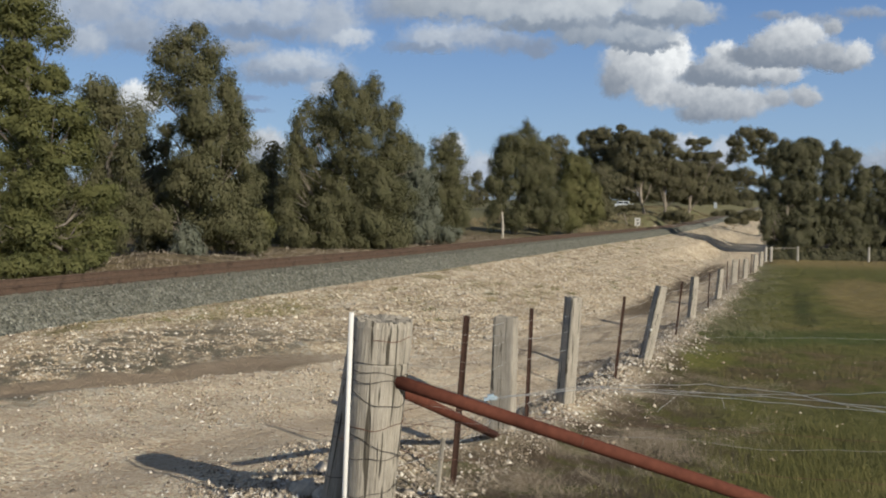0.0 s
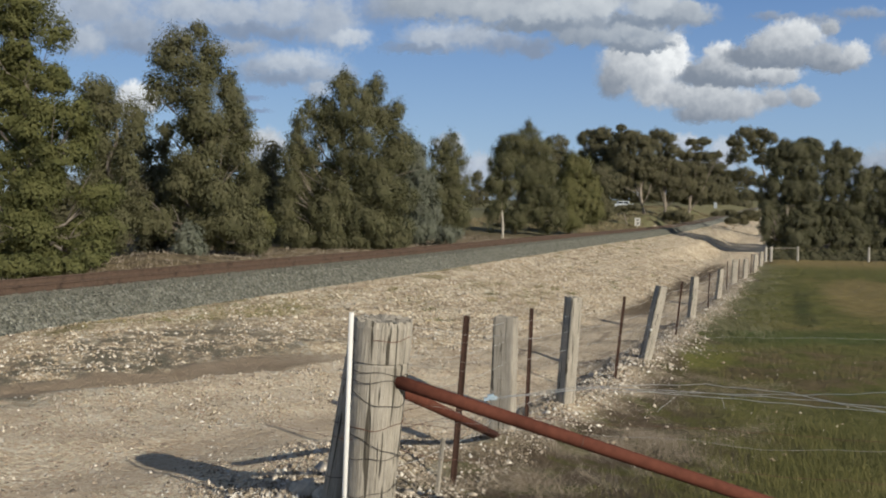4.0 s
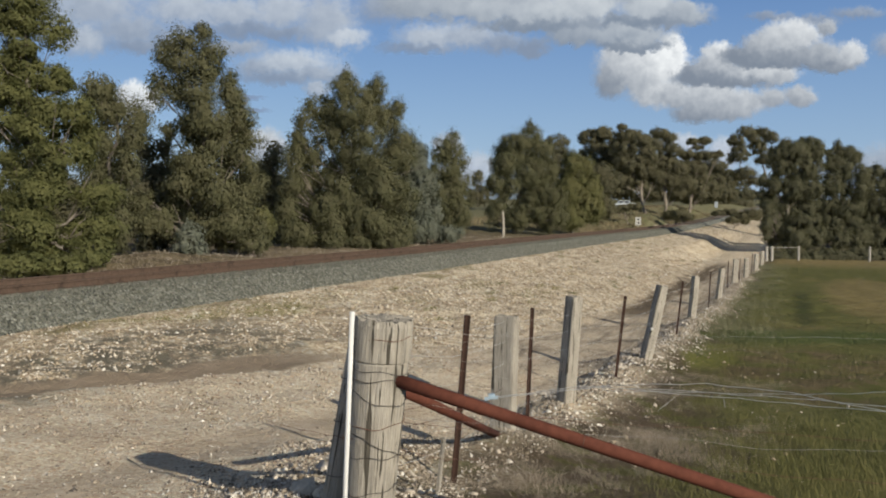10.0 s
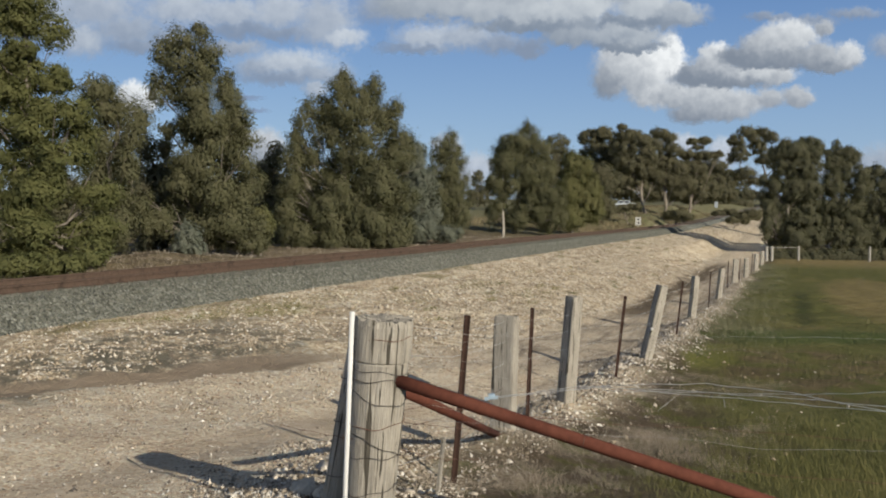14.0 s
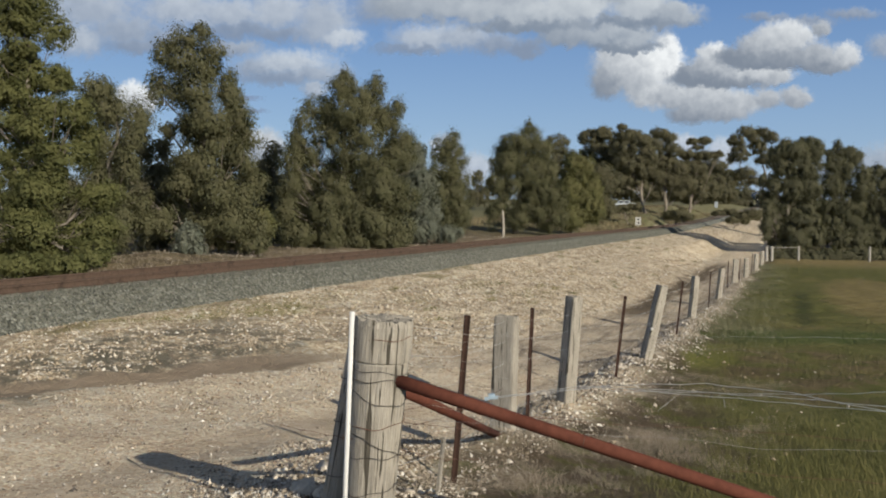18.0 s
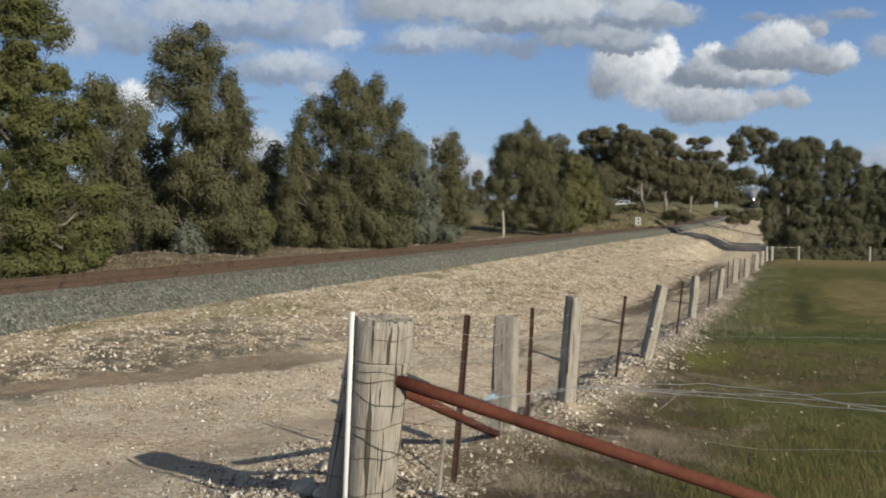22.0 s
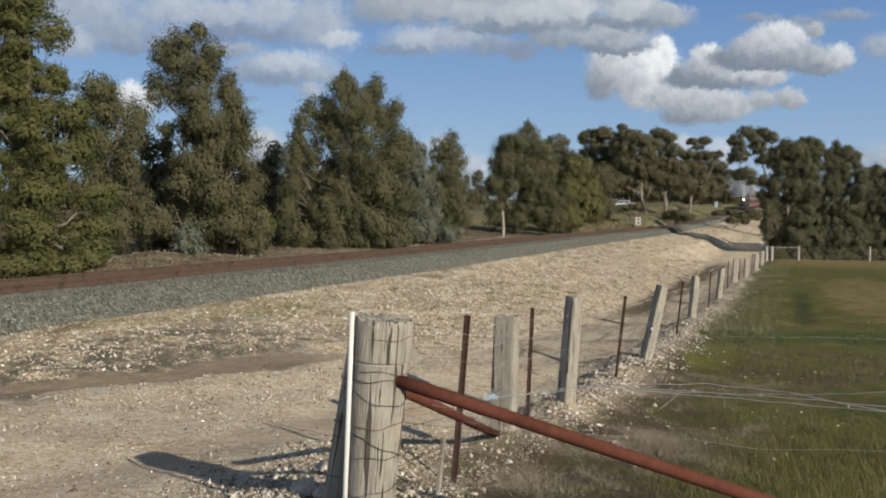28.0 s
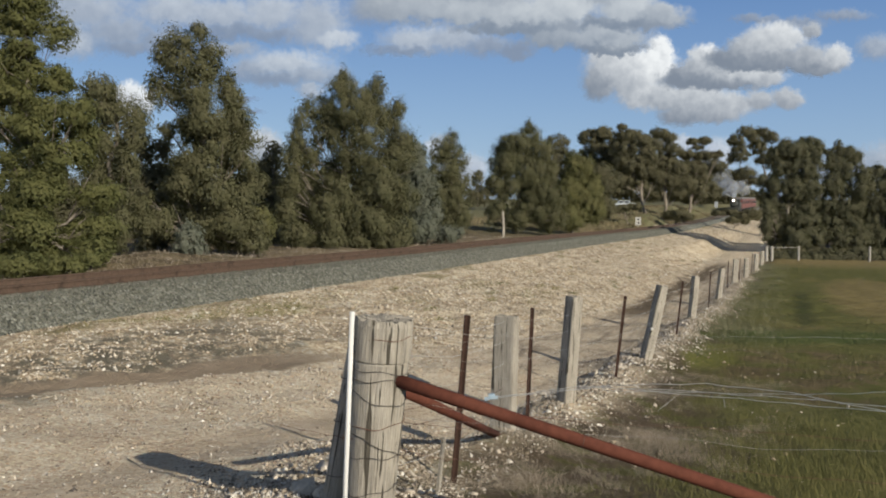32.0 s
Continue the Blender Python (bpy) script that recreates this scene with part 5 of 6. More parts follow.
def build_cross_wires():
    """Slack wires that run from the corner post across the paddock's edge."""
    fence = empty("loose_wires", Matrix.Translation((-1.8, 3.8, gz(-1.8, 3.8))), "slack galvanised and rusty wires strung over the paddock's edge", "fence wire")
    inv = fence.matrix_basis.inverted()
    strands = [
        ("g", [(-2.00, 5.80, 0.40), (-1.46, 5.81, 0.52), (-1.16, 5.72, 0.58), (-0.48, 5.57, 0.68), (0.02, 5.35, 0.71), (0.58, 5.15, 0.68)]),
        ("g", [(-1.96, 5.82, 0.41), (-1.19, 5.71, 0.57), (-0.58, 5.53, 0.63), (0.02, 5.35, 0.68), (0.58, 5.15, 0.72)]),
        ("g", [(-2.04, 5.78, 0.39), (-1.19, 5.71, 0.57), (-0.58, 5.53, 0.61), (0.02, 5.34, 0.65), (0.58, 5.15, 0.69)]),
        ("g", [(-1.14, 5.62, 0.57), (-0.48, 5.57, 0.62), (0.08, 5.37, 0.70), (0.58, 5.15, 0.81)]),
        ("t", [(-1.78, 3.88, 1.18), (-1.10, 4.38, 1.11), (-0.28, 4.93, 1.09), (0.60, 5.39, 1.06)]),
        ("t", [(-1.77, 3.86, 0.74), (-1.47, 4.19, 0.66), (-1.11, 4.44, 0.58), (-0.56, 4.78, 0.53), (-0.12, 4.95, 0.47), (0.59, 5.13, 0.49)]),
        ("r", [(-1.78, 3.86, 0.82), (-1.43, 4.43, 0.66), (-1.03, 4.80, 0.56), (-0.43, 5.04, 0.53), (0.02, 5.12, 0.52), (0.60, 5.25, 0.50)]),
        ("r", [(-1.78, 3.87, 0.89), (-1.60, 4.46, 0.63), (-1.38, 4.98, 0.51), (-1.15, 5.50, 0.42)]),
        ("r", [(-0.26, 4.36, 0.51), (0.02, 4.47, 0.48), (0.54, 4.68, 0.44)]),
        ("t", [(-1.81, 4.01, 1.15), (-2.07, 5.20, 0.95), (-2.25, 6.97, 0.67)]),
        ("t", [(-1.83, 3.95, 1.02), (-1.99, 4.81, 0.93), (-2.11, 5.84, 0.82), (-2.25, 6.97, 0.69)]),
        ("t", [(-1.83, 3.95, 1.00), (-2.07, 5.20, 0.72), (-2.25, 6.97, 0.29)]),
        ("b", [(-1.84, 3.89, 0.76), (-1.90, 4.30, 0.69), (-1.95, 4.82, 0.59)]),
        ("b", [(-1.84, 3.89, 0.71), (-1.93, 4.50, 0.53), (-1.98, 5.13, 0.35), (-2.03, 6.30, 0.00)]),
        ("t", [(-1.92, 4.51, 0.65), (-1.90, 5.06, 0.47), (-1.91, 5.92, 0.20)]),
        ("b", [(-1.84, 3.79, 0.61), (-1.75, 3.93, 0.54), (-1.69, 4.17, 0.45), (-1.69, 4.71, 0.30)]),
        ("t", [(-1.84, 4.00, 1.11), (-2.00, 5.02, 0.81), (-2.25, 6.97, 0.44)]),
        ("b", [(-1.948, 3.686, 0.655), (-2.136, 3.663, 0.669), (-2.406, 3.661, 0.694)]),
        ("g", [(-0.75, 5.35, 0.53), (-0.68, 5.38, 0.59), (-0.65, 5.50, 0.61)]),
        ("g", [(-0.36, 5.51, 0.55), (-0.37, 5.51, 0.60), (-0.40, 5.50, 0.63)]),
    ]
    for k, (m, line) in enumerate(strands):
        pts = []
        for i in range(len(line) - 1):
            a, b = Vector(line[i]), Vector(line[i + 1])
            for f in (0, 0.25, 0.5, 0.75):
                pts.append(a.lerp(b, f) + Vector((0, 0, 0.004 * math.sin(k * 3 + i * 5 + f * 9))))
        pts.append(Vector(line[-1]))
        v, f = tube(pts, [0.0018 if k < 4 else 0.0005 if k == 4 else {"r": 0.0013, "b": 0.0014, "t": 0.0008}.get(m, 0.0010)] * len(pts), 5)
        add_part("wire", mesh_of("wire", v, f, [{"g": M_WIRE, "t": M_DULLWIRE}.get(m, M_OLDWIRE)]), fence, inv)
        if m == "b":
            # barbs twisted round the strand
            barbs = []
            for q in range(2, len(pts) - 1, 2):
                for turn in (0.4, 2.3):
                    o = Vector((math.cos(turn), 0.3, math.sin(turn))) * 0.016
                    barbs.append(tube([pts[q] - o, pts[q] + o], [0.0009, 0.0009], 4))
            add_part("barb", mesh_of("barb", *joined(barbs), [M_OLDWIRE]), fence, inv)
    clip = mesh_of("wire_clip", *joined([box(-0.05, -0.012, -0.012, 0.05, 0.012, 0.012, 0.004), box(-0.02, -0.02, 0.01, 0.03, 0.02, 0.03, 0.004)]), [plain("blue_plastic", (0.42, 0.55, 0.66), 0.4)])
    add_part("tension_clip", clip, fence, inv @ pose(-2.0, 5.8, 0.40, 0, -8, 20), "pale blue plastic tension clip")
    stake = new("wooden_stake", mesh_of("wooden_stake", *box(-0.014, -0.01, -0.15, 0.014, 0.01, 0.46, 0.004), [M_WOOD]))
    stake.matrix_basis = leaned(-2.1, 5.0, 0.05, 0, 0.45, 0.09)
    tagged(stake, "slim grey timber stake in the rubble", "stake")


def build_far_fence():
    posts = [(-1.89, 74.16), (-1.5, 75.0), (0.56, 79.0), (6.2, 81.2), (12, 83.5), (18, 86), (24, 88.4)]
    for i, (x, y) in enumerate(posts):
        ob = new("fence_post", rough_post("fence_post", 0.13 if i < 2 else 0.10, 1.25, 60 + i, 12))
        ob.matrix_basis = leaned(x, y, 0.01, 0, 1.2)
        ob.data.materials[0] = M_WHITE_POST
        tagged(ob, "pale bleached timber post at the paddock's far fence", "fence post", "posts of the far fence")
    wires = empty("far_fence_rail", Matrix.Translation((0, 78, gz(0, 78))), "thin pale rail and wires of the far paddock fence", "fence rail")
    inv = wires.matrix_basis.inverted()
    for h, rad in ((1.12, 0.018), (0.75, 0.0025), (0.4, 0.0025)):
        v, f = tube([(x, y, gz(x, y) + h) for x, y in (posts[:3] if rad > 0.01 else posts)], [rad] * (3 if rad > 0.01 else len(posts)), 6)
        add_part("rail" if rad > 0.01 else "wire", mesh_of("far_rail", v, f, [M_WHITE_POST if rad > 0.01 else M_DARKWIRE]), wires, inv)


M_WHITE_POST = plain("bleached_timber", (0.43, 0.41, 0.37), 0.85, 0, 0.3)
build_line_fence()
build_corner()
build_cross_wires()
build_far_fence()


# ---- trackside sign ----
def build_sign():
    x, y = -18.7, 113.0
    z = gz(x, y)
    sign = empty("track_sign", Matrix.Translation((x, y, z)) @ pose(0, 0, 0, 0, 0, 10), "small white trackside board with dark bars on a post", "sign")
    dark = plain("black_paint", (0.03, 0.03, 0.03), 0.6)
    add_part("post", mesh_of("post", *box(-0.05, -0.03, -0.2, 0.05, 0.03, 0.5, 0.01), [M_WHITE_POST]), sign)
    board = add_part("board", mesh_of("board", *box(-0.36, -0.05, 0.35, 0.36, -0.03, 1.4, 0.01), [plain("dull_white_paint", (0.58, 0.58, 0.56), 0.6)]), sign)
    add_part("marking", mesh_of("marking", *box(-0.12, -0.06, 1.02, 0.16, -0.052, 1.18), [dark]), board)
    add_part("marking", mesh_of("marking", *box(-0.04, -0.06, 0.55, 0.16, -0.052, 0.8), [dark]), board)


build_sign()


# ---- grass ----
def blades(name, x, y, height, r, material, lean=0.35, width=0.006):
    n = len(x)
    p = np.stack([x, y, ground(x, y) - 0.01], -1)
    a = r.uniform(0, 6.28, n)
    side = np.stack([np.cos(a), np.sin(a), np.zeros(n)], -1) * (width * r.uniform(0.6, 1.5, n))[:, None]
    tip = p + np.stack([r.normal(-0.3, 1, n) * lean * height, r.normal(0.2, 1, n) * lean * height, height], -1)
    return poly_mesh(name, np.stack([p - side, p + side, tip], 1), [material])


def grass_material(name, stops, field=False):
    k = Mat(name, 0.65, 0, 0.2)
    c = k.ramp(k.island(), stops)
    c = k.mix(k.math("MULTIPLY", k.span(k.noise(0.35, 3), 0.42, 0.62), 0.5), c, stops[-1][1])
    if field:
        sep = k.node("ShaderNodeSeparateXYZ")
        k.put(sep.inputs[0], k.co)
        edge = k.math("MULTIPLY", k.math("SUBTRACT", k.noise(0.6, 5, 0.65), 0.5), 3.0)
        c = k.mix(0.6, c, field_colours(k, sep.outputs[0], sep.outputs[1], edge, k.noise(2.2, 5, 0.65)))
    k.colour(c)
    return k.m


def build_grass():
    green = grass_material("green_grass", [(0.0, (0.082, 0.086, 0.027)), (0.55, (0.152, 0.148, 0.054)), (1.0, (0.29, 0.235, 0.12))], True)
    dry = grass_material("dead_grass", [(0.0, (0.13, 0.105, 0.078)), (0.6, (0.31, 0.26, 0.20)), (1.0, (0.52, 0.455, 0.365))])
    grey = grass_material("grey_green_weeds", [(0.0, (0.085, 0.092, 0.05)), (1.0, (0.215, 0.21, 0.125))])
    r = np.random.default_rng(31)
    n = 250000
    y = 3.2 + 80 * r.random(n) ** 2.3
    x = -1.4 + (0.4 + y * 0.42) * r.random(n)
    k = r.random(n) < np.clip((y - 3.2) / 2.0, 0.05, 1) ** 1.5
    x, y = x[k], y[k]
    x, y = np.concatenate([x, -1.2 + 9 * r.random(26000)]), np.concatenate([y, -5 + 8.4 * r.random(26000)])
    n = len(x)
    edge = x + 0.13 * (np.minimum(y, 16) - 9) + 0.7 * wave(x, y, 0.6) + r.normal(0, 0.35, n)
    k = (edge > -1.0) | (r.random(n) < 0.10)
    x, y = x[k], y[k]
    near = np.clip((12 - y) / 8, 0, 1)
    h = r.uniform(0.025, 0.11, len(x)) * (1 + 0.5 * wave(x, y, 0.5, 4)) * (1 + 0.3 * near * (x > 0))
    far = 1 + np.clip(y / 30, 0, 2)
    tagged(new("paddock_grass", blades("paddock_grass", x, y, h, r, green, 0.38, 0.0014 * far)), "green paddock grass with drier patches", "grass", kind="stuff")
    n = 95000
    y = 3.6 + 10 * r.random(n) ** 1.2
    x = -1.85 + 1.75 * r.random(n) ** 1.3 + r.normal(0, 0.15, n)
    x = x - 0.45 * np.clip((9 - y) / 2, 0, 1)
    x, y = np.concatenate([x, -1.9 + 1.7 * r.random(12000)]), np.concatenate([y, -5 + 8.7 * r.random(12000)])
    n = len(x)
    k = wave(x, y, 1.1, 3) + 0.6 * wave(y, x, 2.7, 8) + r.normal(0, 0.3, n) > 0.0
    x, y = x[k], y[k]
    h = r.uniform(0.01, 0.065, len(x)) * (1 + 0.5 * wave(x, y, 1.7, 1))
    h = h * (1 + 1.6 * np.exp(-((x + 1.25) / 0.35) ** 2 - ((y - 7.9) / 1.3) ** 2) + 1.0 * np.exp(-((x + 1.85) / 0.3) ** 2 - ((y - 6.1) / 0.7) ** 2))
    tagged(new("dead_grass", blades("dead_grass", x, y, h, r, dry, 1.1, 0.0010)), "matted grey-brown dead grass along the fence", "grass", kind="stuff")
    n = 26000
    y = 16 + 52 * r.random(n) ** 1.3
    x = -1.8 + 1.5 * r.random(n) ** 2.2 + r.normal(0, 0.2, n)
    k = wave(x, y, 0.5, 6) + r.normal(0, 0.4, n) > -0.2
    x, y = x[k], y[k]
    h = r.uniform(0.03, 0.24, len(x)) * np.clip((y - 14) / 9, 0.2, 1) * (1 + 0.5 * wave(x, y, 0.8, 2))
    tagged(new("fence_weeds", blades("fence_weeds", x, y, h, r, grey, 0.5, 0.0045)), "grey-green weeds along the paddock side of the fence", "weeds", kind="stuff")
    n = 14000
    y = 5 + 60 * r.random(n) ** 1.3
    x = -18.3 - 5.5 * r.random(n)
    h = r.uniform(0.03, 0.18, n)
    tagged(new("trackside_grass", blades("trackside_grass", x, y, h, r, dry, 0.5, 0.008)), "sparse dry grass beyond the railway", "grass", kind="stuff")


def build_scrub():
    """Dry tussocks on the rise beyond the line and a far belt of trees."""
    m = grass_material("dry_tussock", [(0.0, (0.10, 0.085, 0.05)), (0.6, (0.19, 0.155, 0.09)), (1.0, (0.28, 0.23, 0.14))])
    r = np.random.default_rng(77)
    n = 26000
    y = 78 + 150 * r.random(n) ** 1.2
    x = -18.6 - 16 * r.random(n) ** 1.3
    k = wave(x, y, 0.35, 9) + r.normal(0, 0.5, n) > 0.1
    x, y = x[k], y[k]
    h = r.uniform(0.15, 0.6, len(x))
    tagged(new("dry_tussocks", blades("dry_tussocks", x, y, h, r, m, 0.6, 0.04)), "dry brown tussocks on the rise beyond the railway", "grass", kind="stuff")
    # far belt of trees
    cards = []
    for k in range(90):
        bx, by = r.uniform(-420, 160), r.uniform(560, 680)
        if -24 < bx < -4:
            continue
        hgt = r.uniform(7, 13)
        q = leaf_cloud(r, 360, hgt * 0.55, hgt * 0.5, 1.1, 0.4, 2.0)
        cards.append(q + np.array([bx, by, -1.5 + hgt * 0.45]))
    tagged(new("far_woods", poly_mesh("far_woods", np.concatenate(cards), [LEAVES["dark"]])), "hazy belt of dark trees on the horizon", "woods", kind="stuff")


def build_bank_weeds():
    """Low weed tufts at the ballast's foot and on the bank."""
    m = grass_material("bank_weeds", [(0.0, (0.085, 0.095, 0.03)), (0.6, (0.16, 0.16, 0.06)), (1.0, (0.27, 0.23, 0.11))])
    r = np.random.default_rng(91)
    spots = [(-11.9, 14.6), (-11.5, 15.8), (-12.1, 13.4), (-11.2, 17.0), (-10.7, 16.9), (-11.6, 20.5), (-8.2, 27.5), (-11.9, 18.6), (-10.3, 28.2), (-9.97, 21.9)]
    spots += [(float(r.uniform(-12.3, -6.5)), float(r.uniform(15, 70))) for _ in range(34)]
    xs, ys, hs = [], [], []
    for i, (cx, cy) in enumerate(spots):
        n = 420 if i < 10 else 90
        w = 0.55 if i < 10 else 0.16
        xs.append(r.normal(cx, w * 0.6, n))
        ys.append(r.normal(cy, w * 1.5, n))
        hs.append(r.uniform(0.02, 0.09 if i < 10 else 0.14, n))
    x, y, h = (np.concatenate(v) for v in (xs, ys, hs))
    tagged(new("bank_weeds", blades("bank_weeds", x, y, h, r, m, 0.9, 0.008)), "low green and dry weed tufts on the bank", "weeds", kind="stuff")


build_grass()
build_scrub()
build_bank_weeds()


# ---- loose rocks ----
def build_rocks():
    """A few larger pale rocks by the corner post."""
    r = np.random.default_rng(12)
    for i, (x, y, size) in enumerate(((-2.42, 4.25, 0.055), (-2.50, 4.05, 0.075), (-2.30, 4.45, 0.045), (-2.62, 4.30, 0.035), (-2.36, 4.02, 0.06), (-1.78, 4.5, 0.03), (-1.95, 5.3, 0.03), (-2.15, 4.7, 0.03))):
        bm = bmesh.new()
        bmesh.ops.create_icosphere(bm, subdivisions=2, radius=size)
        for v in bm.verts:
            v.co *= 1 + 0.5 * noise.noise(v.co * (0.9 / size) + Vector((i * 3.7, 0, 0)))
            v.co.z *= 0.65
        me = bpy.data.meshes.new("rock")
        bm.to_mesh(me)
        bm.free()
        me.materials.append(M_ROCK)
        ob = new("rock", me)
        ob.matrix_basis = pose(x, y, gz(x, y) + size * 0.3, 0, 0, float(r.uniform(0, 360)))
        tagged(ob, "small whitish limestone rock by the corner post", "rock", "rocks by the corner post")


M_ROCK = plain("whitish_limestone", (0.62, 0.55, 0.45), 0.9, 0, 0.45, 22)
build_rocks()


# ---- far things beyond the line ----
def build_far_things():
    grey = plain("pale_blue_grey_paint", (0.50, 0.55, 0.60), 0.5)
    dark = plain("dark_window_glass", (0.04, 0.05, 0.06), 0.2)
    tyre = plain("black_rubber", (0.02, 0.02, 0.02), 0.8)
    x, y = -14.5 - 9.3, 300.0
    hut = empty("relay_cabinet", pose(x, y, gz(x, y)), "pale painted steel relay cabinet beyond the railway", "cabinet")
    add_part("body", mesh_of("body", *box(-0.5, -0.4, 0, 0.5, 0.4, 1.9, 0.03), [grey]), hut)
    add_part("cap", mesh_of("cap", *box(-0.58, -0.48, 1.9, 0.58, 0.48, 2.0, 0.02), [grey]), hut)
    door = add_part("door", mesh_of("door", *box(-0.42, -0.42, 0.1, 0.42, -0.4, 1.8, 0.01), [grey]), hut)
    add_part("handle", mesh_of("handle", *box(0.3, -0.45, 0.9, 0.34, -0.42, 1.05, 0.005), [dark]), door)
    x, y = -33.2, 183.5
    van = empty("parked_car", pose(x, y, gz(x, y), 0, 0, 22), "pale grey parked car half hidden under the gum trees", "car")
    add_part("body", mesh_of("body", *box(-2.3, -0.85, 0.35, 2.3, 0.85, 0.95, 0.12), [grey]), van)
    cabin = add_part("cabin", mesh_of("cabin", *box(-1.5, -0.75, 0.95, 1.0, 0.75, 1.5, 0.16), [grey]), van)
    for wx in (-0.9, 0.2):
        add_part("window", mesh_of("window", *box(wx - 0.45, -0.775, 1.02, wx + 0.45, -0.752, 1.38, 0.005), [dark]), cabin)
    for wx in (-1.45, 1.4):
        for wy in (-0.8, 0.8):
            v, f = tube([(wx, wy - 0.1, 0.32), (wx, wy + 0.1, 0.32)], [0.32, 0.32], 16)
            add_part("wheel", mesh_of("wheel", v, f, [tyre]), van)


build_far_things()


# ---- train ----
def wheel(radius, width, m, y=0.0):
    return tube([(-width / 2, 0, 0), (width / 2, 0, 0)], [radius, radius], 18)


M_BLACK = plain("dusty_black_paint", (0.07, 0.075, 0.07), 0.7)
M_RED = plain("dull_red_paint", (0.19, 0.08, 0.07), 0.7)
M_ROOF = plain("grey_coach_roof", (0.20, 0.19, 0.18), 0.8)
M_GLASS = plain("dark_coach_window", (0.03, 0.035, 0.04), 0.15)
TRAIN = []


def glow(name, c, strength):
    m = bpy.data.materials.new(name)
    m.use_nodes = True
    b = m.node_tree.nodes["Principled BSDF"]
    b.inputs["Base Color"].default_value = (*c, 1)
    b.inputs["Emission Color"].default_value = (*c, 1)
    b.inputs["Emission Strength"].default_value = strength
    return m


def build_locomotive():
    """Faces -Y; the origin is at rail height below its front."""
    lo = empty("steam_locomotive", pose(MID, 700, -2), "black steam locomotive with its bright headlamp lit", "locomotive")
    def P(name, vf, m, label="", smooth=False):
        return add_part(name, mesh_of(name, *vf, [m], smooth), lo, None, label)
    P("boiler", tube([(0, 0.9, 2.55), (0, 7.8, 2.55)], [0.86, 0.92], 24), M_BLACK, "", True)
    smokebox = P("smokebox", tube([(0, 0.35, 2.55), (0, 0.5, 2.55), (0, 1.9, 2.55)], [0.72, 0.9, 0.9], 24), M_BLACK, "", True)
    add_part("smokebox_door", mesh_of("smokebox_door", *tube([(0, 0.28, 2.55), (0, 0.36, 2.55)], [0.45, 0.62], 20), [M_BLACK]), smokebox)
    P("chimney", tube([(0, 1.1, 3.3), (0, 1.1, 3.75), (0, 1.1, 3.95)], [0.24, 0.2, 0.27], 16), M_BLACK)
    P("steam_dome", tube([(0, 4.2, 3.3), (0, 4.2, 3.7), (0, 4.2, 3.88)], [0.4, 0.38, 0.15], 16), M_BLACK, "", True)
    P("buffer_beam", box(-1.3, 0, 0.75, 1.3, 0.15, 1.25, 0.02), M_BLACK)
    P("running_board", box(-1.35, 0.15, 1.42, 1.35, 8.2, 1.5, 0.01), M_BLACK)
    P("cab", joined([box(-1.35, 7.8, 1.4, 1.35, 9.6, 3.3, 0.03), box(-1.42, 7.5, 3.3, 1.42, 9.9, 3.75, 0.12)]), M_BLACK)
    for x in (-0.95, 0.95):
        P("cylinder", tube([(x * 1.1, 0.7, 0.95), (x * 1.1, 1.9, 0.95)], [0.36, 0.36], 16), M_BLACK, "", True)
    for y, rad in ((0.9, 0.45), (2.9, 0.8), (4.6, 0.8), (6.3, 0.8), (8.4, 0.5)):
        for x in (-0.78, 0.78):
            ob = add_part("wheel", mesh_of("wheel", *wheel(rad, 0.13, M_BLACK), [M_BLACK]), lo, pose(x, y, rad))
    headlamp = P("headlamp", tube([(0, 0.3, 3.52), (0, 0.75, 3.52)], [0.16, 0.2], 18), M_BLACK)
    add_part("lens", mesh_of("lens", *tube([(0, 0.26, 3.52), (0, 0.3, 3.52)], [0.17, 0.17], 18), [glow("lit_headlamp", (1.0, 0.84, 0.58), 40)]), headlamp, None, "glowing warm white lens")
    TRAIN.append((lo, 0.0))
    te = empty("coal_tender", pose(MID, 712, -2), "black coal tender coupled behind the locomotive", "tender")
    add_part("tank", mesh_of("tank", *box(-1.35, 0, 1.05, 1.35, 6.4, 2.9, 0.06), [M_BLACK]), te)
    add_part("coal", mesh_of("coal", *box(-1.1, 0.3, 2.85, 1.1, 5.2, 3.2, 0.25), [M_BLACK]), te)
    add_part("underframe", mesh_of("underframe", *box(-1.1, 0.1, 0.7, 1.1, 6.3, 1.05, 0.02), [M_BLACK]), te)
    for y in (1.0, 2.6, 4.2, 5.6):
        for x in (-0.78, 0.78):
            add_part("wheel", mesh_of("wheel", *wheel(0.46, 0.13, M_BLACK), [M_BLACK]), te, pose(x, y, 0.46))
    TRAIN.append((te, 10.2))


